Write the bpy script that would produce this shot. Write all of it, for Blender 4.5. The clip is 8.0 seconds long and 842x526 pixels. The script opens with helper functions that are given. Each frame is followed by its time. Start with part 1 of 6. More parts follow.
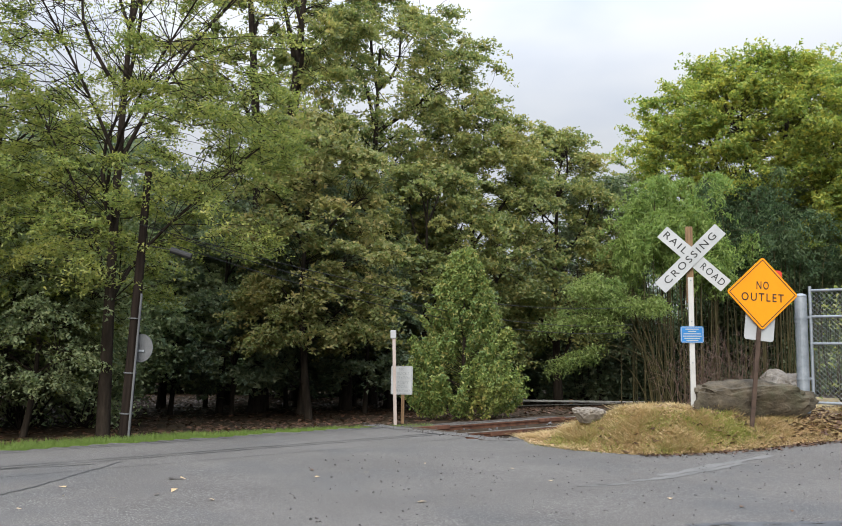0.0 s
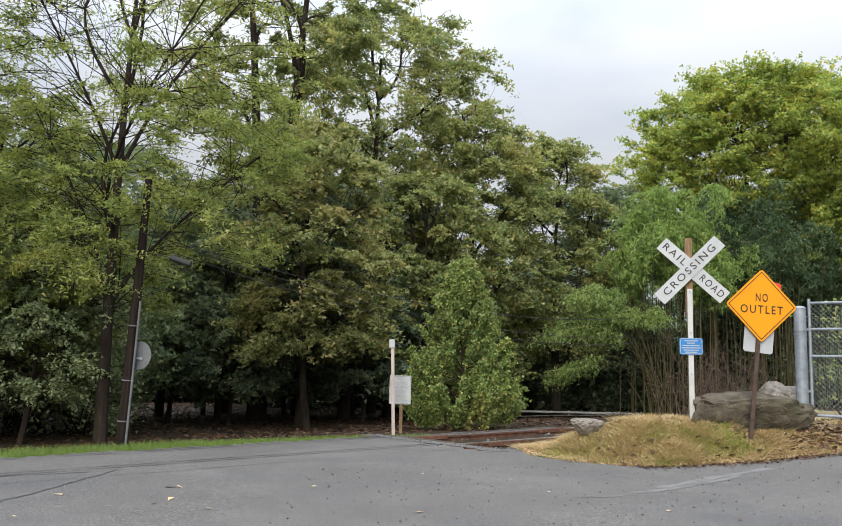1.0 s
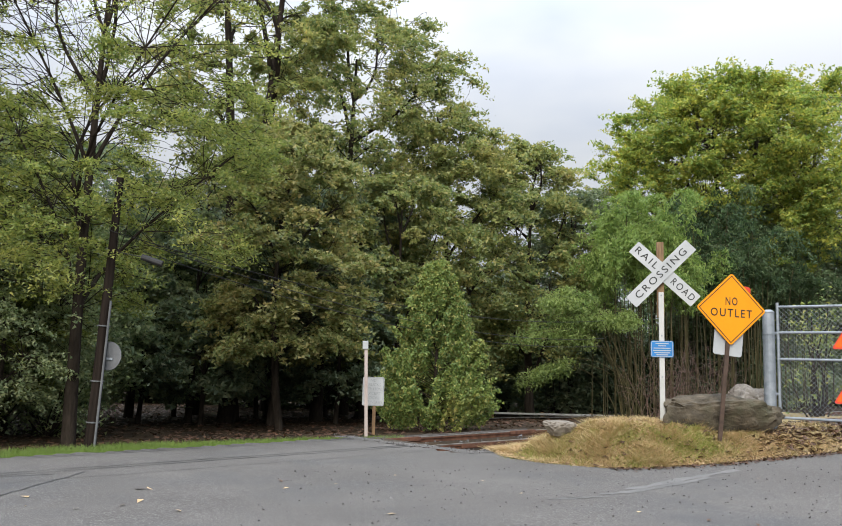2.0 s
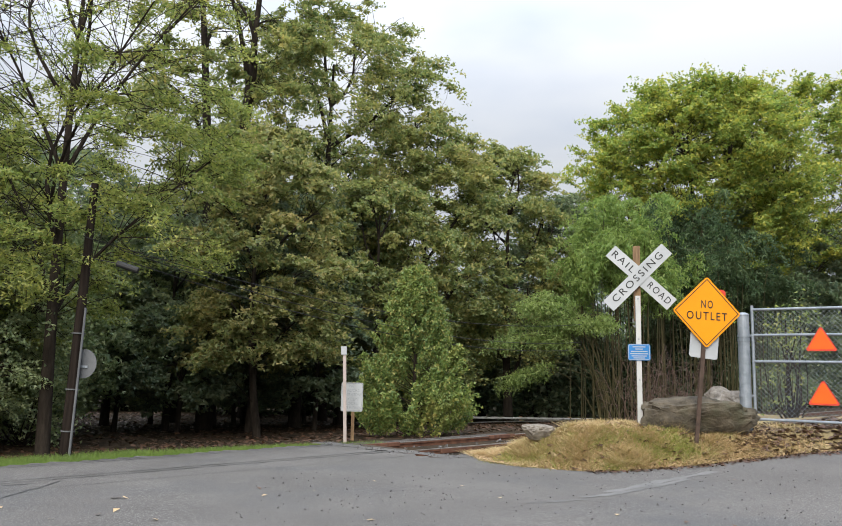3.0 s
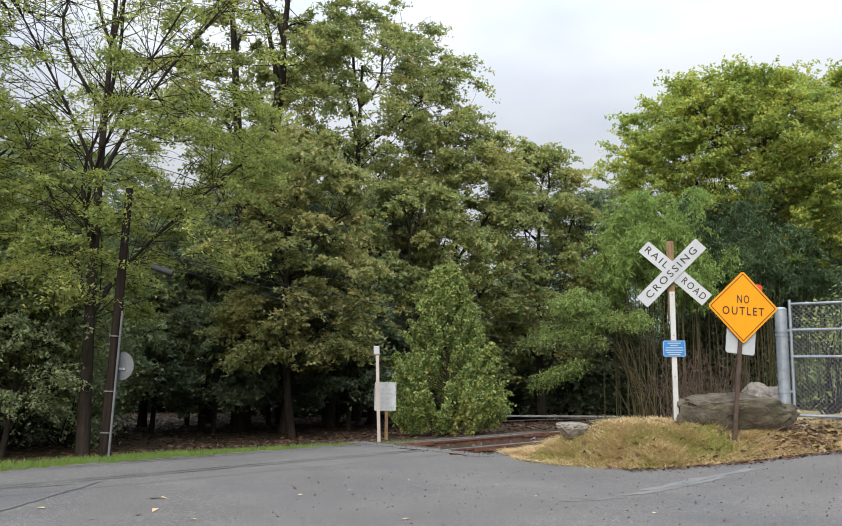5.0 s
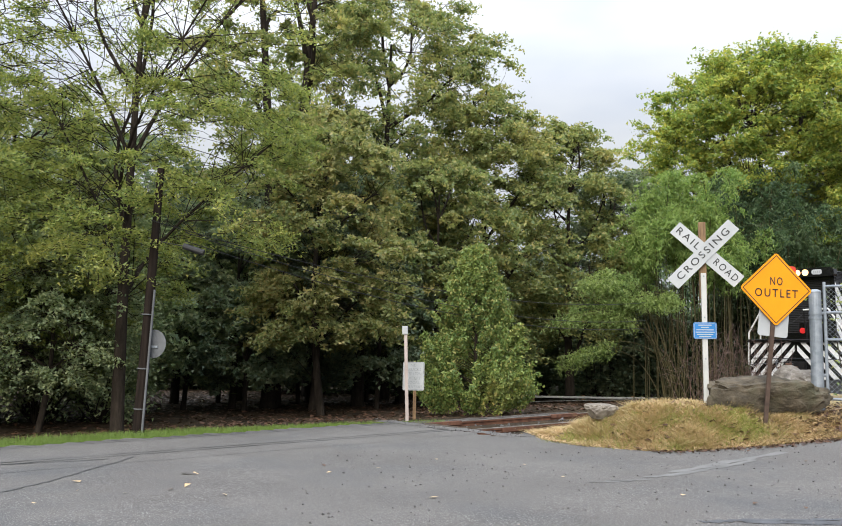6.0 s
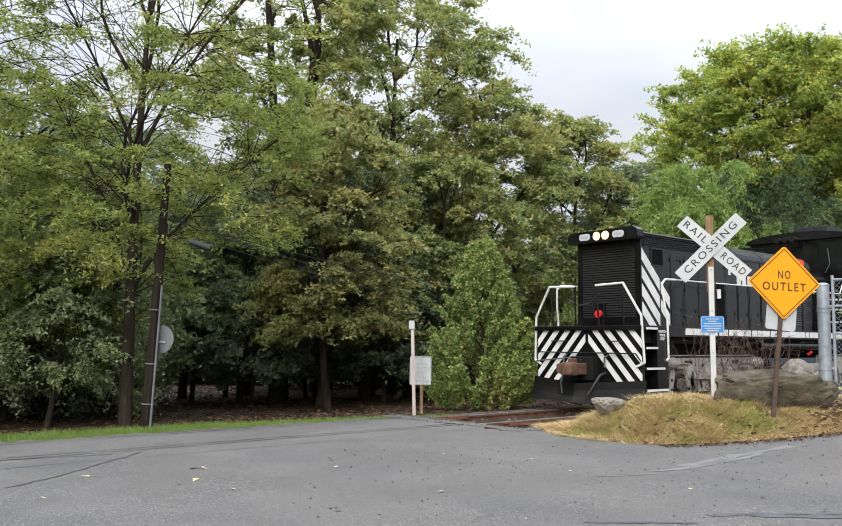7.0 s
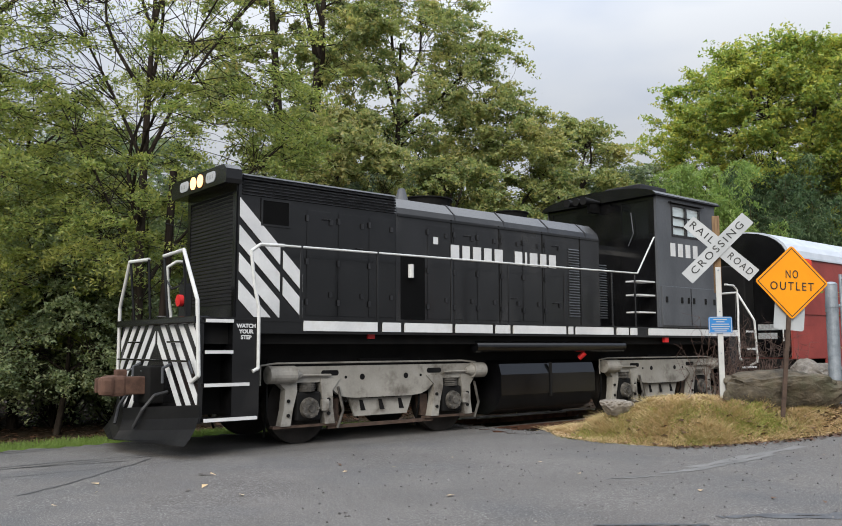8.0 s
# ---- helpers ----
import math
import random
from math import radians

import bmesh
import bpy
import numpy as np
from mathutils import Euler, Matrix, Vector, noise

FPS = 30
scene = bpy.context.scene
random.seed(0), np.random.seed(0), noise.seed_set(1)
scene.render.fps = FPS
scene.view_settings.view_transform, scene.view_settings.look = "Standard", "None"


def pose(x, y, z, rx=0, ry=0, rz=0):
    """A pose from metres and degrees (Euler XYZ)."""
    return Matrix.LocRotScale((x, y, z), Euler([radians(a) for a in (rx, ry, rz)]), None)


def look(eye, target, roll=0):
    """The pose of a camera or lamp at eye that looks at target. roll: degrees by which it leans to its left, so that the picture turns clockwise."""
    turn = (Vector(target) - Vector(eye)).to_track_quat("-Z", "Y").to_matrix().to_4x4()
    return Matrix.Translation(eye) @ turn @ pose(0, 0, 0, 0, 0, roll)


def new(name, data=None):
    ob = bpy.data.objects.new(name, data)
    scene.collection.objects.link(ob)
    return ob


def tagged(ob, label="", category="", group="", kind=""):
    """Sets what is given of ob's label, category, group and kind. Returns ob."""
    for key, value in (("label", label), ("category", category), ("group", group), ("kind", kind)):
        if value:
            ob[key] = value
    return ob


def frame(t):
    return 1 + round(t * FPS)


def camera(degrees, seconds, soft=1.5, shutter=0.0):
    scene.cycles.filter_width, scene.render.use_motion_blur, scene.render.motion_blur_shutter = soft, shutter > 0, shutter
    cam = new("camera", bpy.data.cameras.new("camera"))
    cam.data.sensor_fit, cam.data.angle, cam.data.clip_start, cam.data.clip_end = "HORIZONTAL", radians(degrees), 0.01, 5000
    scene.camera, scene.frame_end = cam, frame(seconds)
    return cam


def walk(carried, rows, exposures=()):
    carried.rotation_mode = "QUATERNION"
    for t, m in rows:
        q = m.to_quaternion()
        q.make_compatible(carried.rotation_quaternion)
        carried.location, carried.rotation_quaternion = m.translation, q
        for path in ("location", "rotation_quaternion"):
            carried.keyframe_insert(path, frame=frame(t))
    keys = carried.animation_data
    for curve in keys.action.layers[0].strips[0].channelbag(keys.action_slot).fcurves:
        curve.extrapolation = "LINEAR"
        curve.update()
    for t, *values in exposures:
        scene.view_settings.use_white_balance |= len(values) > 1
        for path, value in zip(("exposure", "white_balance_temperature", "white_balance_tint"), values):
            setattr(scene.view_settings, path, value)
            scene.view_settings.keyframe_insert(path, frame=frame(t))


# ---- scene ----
# ---------------------------------------------------------------- camera
EYE = (0.0, 0.0, 1.317)
cam = camera(55.1, 8.0, soft=1.0)
TURNS = [(0.0, 6.77, -1.12, -1.86), (0.5, 7.22, -1.35, -1.81), (1.0, 7.45, -1.55, -1.96), (1.5, 7.51, -1.75, -2.88),
         (3.0, 8.01, -1.25, -5.33), (3.5, 8.25, -0.86, -5.91), (4.0, 8.42, -0.50, -5.68), (4.5, 8.40, -0.42, -4.57),
         (5.0, 7.90, -0.69, -3.02), (6.5, 6.12, -1.15, -0.69), (7.0, 6.08, -1.01, -0.55), (7.5, 6.21, -0.68, -0.35),
         (8.0, 6.35, -0.38, -0.04)]
walk(cam, [(t, pose(*EYE, 90 + p, r, y)) for t, p, r, y in TURNS], exposures=[(0.0, 0.57), (5.2, 0.57), (6.4, 0.75), (7.0, 0.73), (7.5, 0.7), (8.0, 0.38)])

# ---------------------------------------------------------------- world and sun
SUN_ELEVATION, SUN_TURN = radians(29), radians(199)
world = bpy.data.worlds.new("overcast_sky")
scene.world = world
world.use_nodes = True
wn, wl = world.node_tree.nodes, world.node_tree.links
wn.clear()
sky = wn.new("ShaderNodeTexSky")
sky.sky_type, sky.sun_disc = "NISHITA", False
sky.sun_elevation, sky.sun_rotation = SUN_ELEVATION, SUN_TURN
w_map = wn.new("ShaderNodeTexCoord")
w_scale = wn.new("ShaderNodeMapping")
w_scale.inputs["Scale"].default_value = (1.0, 1.0, 2.6)
w_noise = wn.new("ShaderNodeTexNoise")
w_noise.inputs["Scale"].default_value, w_noise.inputs["Detail"].default_value = 1.7, 5.0
w_noise.inputs["Roughness"].default_value = 0.45
w_ramp = wn.new("ShaderNodeValToRGB")
w_ramp.color_ramp.elements[0].position, w_ramp.color_ramp.elements[0].color = 0.38, (5.1, 5.9, 7.5, 1)
w_ramp.color_ramp.elements[1].position, w_ramp.color_ramp.elements[1].color = 0.58, (8.15, 8.45, 8.9, 1)
w_mix = wn.new("ShaderNodeMixRGB")
w_mix.inputs[0].default_value = 0.92
w_bg = wn.new("ShaderNodeBackground")
w_bg.inputs["Strength"].default_value = 0.105
w_out = wn.new("ShaderNodeOutputWorld")
wl.new(w_map.outputs["Generated"], w_scale.inputs[0])
wl.new(w_scale.outputs[0], w_noise.inputs["Vector"])
wl.new(w_noise.outputs["Fac"], w_ramp.inputs[0])
wl.new(sky.outputs[0], w_mix.inputs[1])
wl.new(w_ramp.outputs[0], w_mix.inputs[2])
w_sep = wn.new("ShaderNodeSeparateXYZ")
w_up = wn.new("ShaderNodeMapRange")
w_up.inputs["From Min"].default_value, w_up.inputs["From Max"].default_value = 0.0, 1.0
w_up.inputs["To Min"].default_value, w_up.inputs["To Max"].default_value = 0.43, 4.4
w_lift = wn.new("ShaderNodeMixRGB")
w_lift.blend_type, w_lift.inputs[0].default_value = "MULTIPLY", 1.0
wl.new(w_map.outputs["Generated"], w_sep.inputs[0])
w_sq = wn.new("ShaderNodeMath")
w_sq.operation = "POWER"
w_sq.inputs[1].default_value = 2.4
w_sq.use_clamp = True
wl.new(w_sep.outputs["Z"], w_sq.inputs[0])
wl.new(w_sq.outputs[0], w_up.inputs["Value"])
wl.new(w_mix.outputs[0], w_lift.inputs[1])
wl.new(w_up.outputs[0], w_lift.inputs[2])
wl.new(w_lift.outputs[0], w_bg.inputs[0])
wl.new(w_bg.outputs[0], w_out.inputs[0])

sun_data = bpy.data.lights.new("sun", "SUN")
sun_data.energy, sun_data.angle, sun_data.color = 2.7, radians(38), (1.0, 0.95, 0.86)
sun = new("sun", sun_data)
sun.matrix_world = look((0, 0, 30), (9, 26, 30 - 27.5 * math.tan(SUN_ELEVATION)))


# ---------------------------------------------------------------- materials
def ramp(nt, fac, stops):
    node = nt.nodes.new("ShaderNodeValToRGB")
    els = node.color_ramp.elements
    while len(els) < len(stops):
        els.new(0.5)
    for el, (p, c) in zip(els, stops):
        el.position, el.color = p, (*c, 1)
    nt.links.new(fac, node.inputs[0])
    return node.outputs[0]


def tex(nt, scale, detail=4.0, rough=0.55, stretch=(1, 1, 1), coord="Object"):
    co = nt.nodes.new("ShaderNodeTexCoord")
    mp = nt.nodes.new("ShaderNodeMapping")
    mp.inputs["Scale"].default_value = stretch
    no = nt.nodes.new("ShaderNodeTexNoise")
    no.inputs["Scale"].default_value, no.inputs["Detail"].default_value = scale, detail
    no.inputs["Roughness"].default_value = rough
    nt.links.new(co.outputs[coord], mp.inputs[0])
    nt.links.new(mp.outputs[0], no.inputs["Vector"])
    return no.outputs["Fac"]


def mixc(nt, fac, a, b, mode="MIX"):
    node = nt.nodes.new("ShaderNodeMixRGB")
    node.blend_type = mode
    for sock, v in zip(node.inputs, (fac, a, b)):
        if isinstance(v, (int, float)):
            sock.default_value = v
        elif isinstance(v, tuple):
            sock.default_value = (*v, 1)
        else:
            nt.links.new(v, sock)
    return node.outputs[0]


def surface(name, low, high, scale=6.0, rough=0.6, metal=0.0, grain=60.0, grain_mix=0.25, bump=0.3, bump_depth=0.004,
            stretch=(1, 1, 1), spec=0.3, dirt=None, dirt_scale=1.5, dirt_at=(0.5, 0.7), island=False, specks=None):
    """A painted, stony or metal surface: two colours by noise, a finer grain, dirt patches and relief."""
    m = bpy.data.materials.new(name)
    m.use_nodes = True
    nt = m.node_tree
    b = nt.nodes["Principled BSDF"]
    c = ramp(nt, tex(nt, scale, stretch=stretch), [(0.32, low), (0.68, high)])
    g = ramp(nt, tex(nt, grain, 3.0, 0.7, stretch=stretch), [(0.3, (0.35,) * 3), (0.7, (1.0,) * 3)])
    c = mixc(nt, grain_mix, c, g, "MULTIPLY")
    if dirt:
        f = ramp(nt, tex(nt, dirt_scale, 6.0, 0.6, stretch=stretch), [(dirt_at[0], (0, 0, 0)), (dirt_at[1], (1, 1, 1))])
        c = mixc(nt, f, c, dirt)
    if specks:
        f = ramp(nt, tex(nt, 80.0, 2.0, 0.5), [(0.54, (0, 0, 0)), (0.7, (1, 1, 1))])
        c = mixc(nt, mixc(nt, 0.6, (0, 0, 0), f), c, specks)
        f = ramp(nt, tex(nt, 45.0, 2.0, 0.5), [(0.34, (1, 1, 1)), (0.42, (0, 0, 0))])
        c = mixc(nt, mixc(nt, 0.6, (0, 0, 0), f), c, (0.05, 0.05, 0.05))
    if island:
        geo = nt.nodes.new("ShaderNodeNewGeometry")
        v = ramp(nt, geo.outputs["Random Per Island"], [(0.0, (0.55,) * 3), (1.0, (1.0,) * 3)])
        c = mixc(nt, 1.0, c, v, "MULTIPLY")
    nt.links.new(c, b.inputs["Base Color"])
    b.inputs["Roughness"].default_value, b.inputs["Metallic"].default_value = rough, metal
    b.inputs["Specular IOR Level"].default_value = spec
    if bump:
        bn = nt.nodes.new("ShaderNodeBump")
        bn.inputs["Strength"].default_value, bn.inputs["Distance"].default_value = bump, bump_depth
        nt.links.new(tex(nt, grain, 4.0, 0.7, stretch=stretch), bn.inputs["Height"])
        nt.links.new(bn.outputs[0], b.inputs["Normal"])
    return m


def leaf_material(name, colours, through_light=0.5, patch_size=0.55):
    """Leaves: colour by leaf and by larger patches, light shining through."""
    m = bpy.data.materials.new(name)
    m.use_nodes = True
    nt = m.node_tree
    nt.nodes.clear()
    geo = nt.nodes.new("ShaderNodeNewGeometry")
    n = len(colours) - 1
    colours = [(r * 1.08, g, b * 1.36) for r, g, b in colours]
    c1 = ramp(nt, geo.outputs["Random Per Island"], [(i / n, c) for i, c in enumerate(colours)])
    patch = tex(nt, patch_size, 3.0, 0.6)
    c2 = ramp(nt, patch, [(0.3 + 0.4 * i / n, c) for i, c in enumerate(colours)])
    c = mixc(nt, 0.4, c1, c2)
    d = nt.nodes.new("ShaderNodeBsdfPrincipled")
    d.inputs["Roughness"].default_value = 0.5
    d.inputs["Specular IOR Level"].default_value = 0.2
    tr = nt.nodes.new("ShaderNodeBsdfTranslucent")
    mx = nt.nodes.new("ShaderNodeMixShader")
    mx.inputs[0].default_value = through_light
    out = nt.nodes.new("ShaderNodeOutputMaterial")
    nt.links.new(c, d.inputs["Base Color"])
    nt.links.new(mixc(nt, 1.0, c, (1.2, 1.25, 0.85), "MULTIPLY"), tr.inputs[0])
    nt.links.new(d.outputs[0], mx.inputs[1])
    nt.links.new(tr.outputs[0], mx.inputs[2])
    nt.links.new(mx.outputs[0], out.inputs[0])
    return m


M = {}
M["asphalt"] = surface("asphalt", (0.082, 0.074, 0.067), (0.12, 0.109, 0.099), 0.55, 0.92, grain=34, grain_mix=0.62, bump=0.8, bump_depth=0.01, spec=0.3,
                       dirt=(0.06, 0.058, 0.057), dirt_scale=0.4, dirt_at=(0.5, 0.66), specks=(0.34, 0.33, 0.31))
M["soil"] = surface("leaf_litter_soil", (0.03, 0.024, 0.017), (0.075, 0.05, 0.03), 1.8, 0.95, grain=28, grain_mix=0.7, bump=1.0, bump_depth=0.03, spec=0.08)
M["dry_soil"] = surface("dry_turf_soil", (0.19, 0.14, 0.07), (0.32, 0.25, 0.12), 2.5, 0.95, grain=35, grain_mix=0.6, bump=1.0, bump_depth=0.02,
                        dirt=(0.15, 0.145, 0.06), dirt_scale=1.6, dirt_at=(0.58, 0.78))
M["gravel"] = surface("ballast_stone", (0.07, 0.065, 0.062), (0.2, 0.19, 0.185), 9, 0.9, grain=60, island=True)
M["rail_side"] = surface("rusty_rail", (0.07, 0.03, 0.018), (0.16, 0.075, 0.045), 7, 0.8, grain=50, spec=0.3)
M["rail_top"] = surface("worn_rail_head", (0.22, 0.19, 0.17), (0.36, 0.33, 0.31), 4, 0.42, 0.8, grain=40, bump=0.1)
M["tie"] = surface("weathered_tie", (0.035, 0.026, 0.02), (0.1, 0.08, 0.06), 5, 0.95, grain=40, stretch=(1, 6, 6), bump=0.8, bump_depth=0.01, spec=0.08)
M["bark"] = surface("bark", (0.018, 0.014, 0.011), (0.05, 0.04, 0.031), 5, 0.95, grain=22, grain_mix=0.6, stretch=(1, 1, 0.25), bump=1.0, bump_depth=0.03, spec=0.08)
M["bark_light"] = surface("bark_light", (0.025, 0.019, 0.014), (0.065, 0.05, 0.038), 5, 0.95, grain=22, grain_mix=0.5, stretch=(1, 1, 0.25), bump=1.0, bump_depth=0.03, spec=0.08)
M["white"] = surface("white_paint", (0.33, 0.33, 0.315), (0.43, 0.43, 0.41), 3, 0.5, grain=30, grain_mix=0.08, bump=0.1, dirt=(0.42, 0.4, 0.36), dirt_scale=2.4, dirt_at=(0.62, 0.85))
M["sign_white"] = surface("sign_white", (0.29, 0.305, 0.31), (0.37, 0.38, 0.385), 3, 0.4, grain=25, grain_mix=0.06, bump=0.0, dirt=(0.5, 0.49, 0.46), dirt_scale=5, dirt_at=(0.62, 0.9))
M["sign_yellow"] = surface("sign_yellow", (0.62, 0.222, 0.002), (0.67, 0.248, 0.003), 2, 0.45, grain=30, grain_mix=0.05, bump=0.0)
M["ink"] = surface("sign_black", (0.012, 0.012, 0.012), (0.03, 0.03, 0.03), 9, 0.5, grain=30, bump=0.0)
M["faded_ink"] = surface("faded_ink", (0.16, 0.17, 0.17), (0.34, 0.35, 0.35), 20, 0.6, grain=60, bump=0.0)
M["sign_blue"] = surface("sign_blue", (0.01, 0.125, 0.33), (0.016, 0.155, 0.4), 4, 0.4, grain=30, grain_mix=0.05, bump=0.0)
M["sign_red"] = surface("sign_red", (0.4, 0.03, 0.02), (0.55, 0.06, 0.03), 4, 0.5, grain=30, grain_mix=0.1, bump=0.0)
M["orange"] = surface("safety_orange", (0.85, 0.085, 0.006), (0.9, 0.1, 0.008), 4, 0.4, grain=30, grain_mix=0.03, bump=0.0)
M["dull_grey"] = surface("dull_grey", (0.085, 0.088, 0.093), (0.14, 0.145, 0.15), 5, 0.6, bump=0.05)
M["galvanised"] = surface("galvanised_steel", (0.16, 0.185, 0.21), (0.26, 0.285, 0.31), 8, 0.5, 0.3, grain=30, grain_mix=0.2, bump=0.05)
M["wood_post"] = surface("old_wood_post", (0.13, 0.08, 0.045), (0.26, 0.17, 0.09), 6, 0.9, grain=40, stretch=(4, 4, 0.4), bump=0.6)
M["rust_post"] = surface("rusty_post", (0.04, 0.026, 0.019), (0.085, 0.055, 0.04), 9, 0.85, grain=50, bump=0.3)
M["pole_wood"] = surface("creosote_pole", (0.01, 0.0075, 0.006), (0.027, 0.02, 0.016), 4, 0.9, grain=35, stretch=(4, 4, 0.2), bump=0.6, bump_depth=0.01, spec=0.08)
M["rock"] = surface("boulder", (0.03, 0.025, 0.017), (0.13, 0.105, 0.072), 3.6, 0.95, grain=18, grain_mix=0.5, bump=1.0, bump_depth=0.03, dirt=(0.06, 0.058, 0.034), dirt_scale=2.2)
M["rock_light"] = surface("pale_stone", (0.12, 0.1, 0.08), (0.27, 0.24, 0.2), 5, 0.95, grain=20, grain_mix=0.4, bump=0.8, bump_depth=0.02)
M["cable"] = surface("cable_black", (0.015, 0.015, 0.016), (0.03, 0.03, 0.03), 5, 0.6, bump=0)
M["leaf_maple"] = leaf_material("leaf_maple", [(0.068, 0.12, 0.043), (0.155, 0.21, 0.064), (0.26, 0.295, 0.082), (0.43, 0.37, 0.11)])
M["leaf_brown"] = leaf_material("leaf_turning", [(0.1, 0.16, 0.05), (0.195, 0.24, 0.072), (0.29, 0.3, 0.095), (0.47, 0.39, 0.13)])
M["leaf_dark"] = leaf_material("leaf_dark", [(0.067, 0.118, 0.062), (0.129, 0.190, 0.093), (0.190, 0.246, 0.114), (0.280, 0.302, 0.137)])
M["leaf_yellow"] = leaf_material("leaf_yellowing", [(0.09, 0.165, 0.038), (0.18, 0.27, 0.052), (0.3, 0.355, 0.062), (0.54, 0.47, 0.064)])
M["leaf_bright"] = leaf_material("leaf_bright", [(0.08, 0.135, 0.035), (0.16, 0.22, 0.052), (0.27, 0.32, 0.07), (0.43, 0.42, 0.095)])
M["leaf_conifer"] = leaf_material("leaf_conifer", [(0.048, 0.095, 0.024), (0.11, 0.175, 0.038), (0.18, 0.25, 0.05), (0.36, 0.31, 0.075)], 0.3)
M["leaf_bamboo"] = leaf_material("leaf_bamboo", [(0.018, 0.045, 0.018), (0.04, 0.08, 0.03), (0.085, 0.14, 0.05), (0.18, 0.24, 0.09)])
M["leaf_grey"] = leaf_material("leaf_grey_green", [(0.109, 0.181, 0.081), (0.209, 0.281, 0.119), (0.308, 0.381, 0.158), (0.453, 0.499, 0.202)])
M["leaf_bamboo_light"] = leaf_material("leaf_bamboo_light", [(0.084, 0.156, 0.045), (0.156, 0.240, 0.057), (0.228, 0.312, 0.076), (0.324, 0.396, 0.114)])
M["leaf_bamboo_mid"] = leaf_material("leaf_bamboo_mid", [(0.07, 0.14, 0.035), (0.14, 0.23, 0.05), (0.215, 0.31, 0.068), (0.3, 0.38, 0.09)])
M["bamboo"] = surface("bamboo_cane", (0.03, 0.028, 0.013), (0.08, 0.067, 0.032), 6, 0.6, stretch=(1, 1, 0.3), spec=0.08)
M["twig"] = surface("dry_twig", (0.07, 0.045, 0.036), (0.14, 0.09, 0.07), 6, 0.9, bump=0)
M["grass"] = leaf_material("grass", [(0.075, 0.13, 0.022), (0.115, 0.185, 0.03), (0.155, 0.23, 0.04)], 0.3, 2.0)
M["turf_green"] = leaf_material("turf_green", [(0.15, 0.2, 0.035), (0.23, 0.27, 0.05), (0.33, 0.32, 0.075)], 0.2, 2.0)
M["dry_grass"] = leaf_material("dry_grass", [(0.19, 0.23, 0.055), (0.35, 0.3, 0.11), (0.46, 0.36, 0.15), (0.37, 0.25, 0.1)], 0.2, 1.1)
M["straw"] = leaf_material("straw", [(0.25, 0.19, 0.075), (0.4, 0.31, 0.125), (0.32, 0.22, 0.09), (0.21, 0.21, 0.06)], 0.15, 1.3)
M["litter"] = leaf_material("fallen_leaf", [(0.03, 0.019, 0.01), (0.06, 0.035, 0.017), (0.11, 0.062, 0.026), (0.055, 0.036, 0.02)], 0.1, 1.5)
M["pale_leaf"] = leaf_material("pale_fallen_leaf", [(0.45, 0.22, 0.04), (0.42, 0.32, 0.12), (0.38, 0.33, 0.22)], 0.1)


# ---------------------------------------------------------------- mesh helpers
def mesh_of(name, verts, faces, material, smooth=False):
    me = bpy.data.meshes.new(name)
    me.from_pydata([tuple(v) for v in verts], [], faces)
    if material:
        me.materials.append(material)
    if smooth:
        me.polygons.foreach_set("use_smooth", [True] * len(me.polygons))
    me.update()
    return me


def part(name, bm, material=None, parent=None, label=""):
    """Links a bmesh, or a ready mesh, as one object under parent."""
    if isinstance(bm, bmesh.types.BMesh):
        me = bpy.data.meshes.new(name)
        bm.to_mesh(me)
        bm.free()
        me.materials.append(material)
    else:
        me = bm
    ob = new(name, me)
    if parent:
        ob.parent = parent
    if label:
        ob["label"] = label
    return ob


def thing(name, m, label, category, group="", kind=""):
    """An Empty at a thing's base."""
    ob = new(name)
    ob.matrix_world = m
    return tagged(ob, label, category, group, kind)


def box(bm, x0, x1, y0, y1, z0, z1, bevel=0.0, segments=2):
    m = Matrix.Translation(((x0 + x1) / 2, (y0 + y1) / 2, (z0 + z1) / 2)) @ Matrix.Diagonal((x1 - x0, y1 - y0, z1 - z0, 1))
    g = bmesh.ops.create_cube(bm, size=1.0, matrix=m)
    if bevel:
        es = list({e for v in g["verts"] for e in v.link_edges})
        bmesh.ops.bevel(bm, geom=es, offset=bevel, segments=segments, affect="EDGES", profile=0.6)
    return bm


def boxed(x0, x1, y0, y1, z0, z1, bevel=0.0):
    return box(bmesh.new(), x0, x1, y0, y1, z0, z1, bevel)


def rod(bm, a, b, r0, r1=None, sides=10, caps=True):
    a, b = Vector(a), Vector(b)
    d = b - a
    q = d.to_track_quat("Z", "Y").to_matrix().to_4x4()
    bmesh.ops.create_cone(bm, cap_ends=caps, segments=sides, radius1=r0, radius2=r0 if r1 is None else r1, depth=d.length,
                          matrix=Matrix.Translation((a + b) / 2) @ q)
    return bm


def rodded(a, b, r0, r1=None, sides=10):
    return rod(bmesh.new(), a, b, r0, r1, sides)


def bent(points, r, sides=8):
    """A bent round bar through points."""
    bm = bmesh.new()
    for a, b in zip(points, points[1:]):
        rod(bm, a, b, r, r, sides)
    for p in points[1:-1]:
        bmesh.ops.create_icosphere(bm, subdivisions=1, radius=r * 1.02, matrix=Matrix.Translation(p))
    return bm


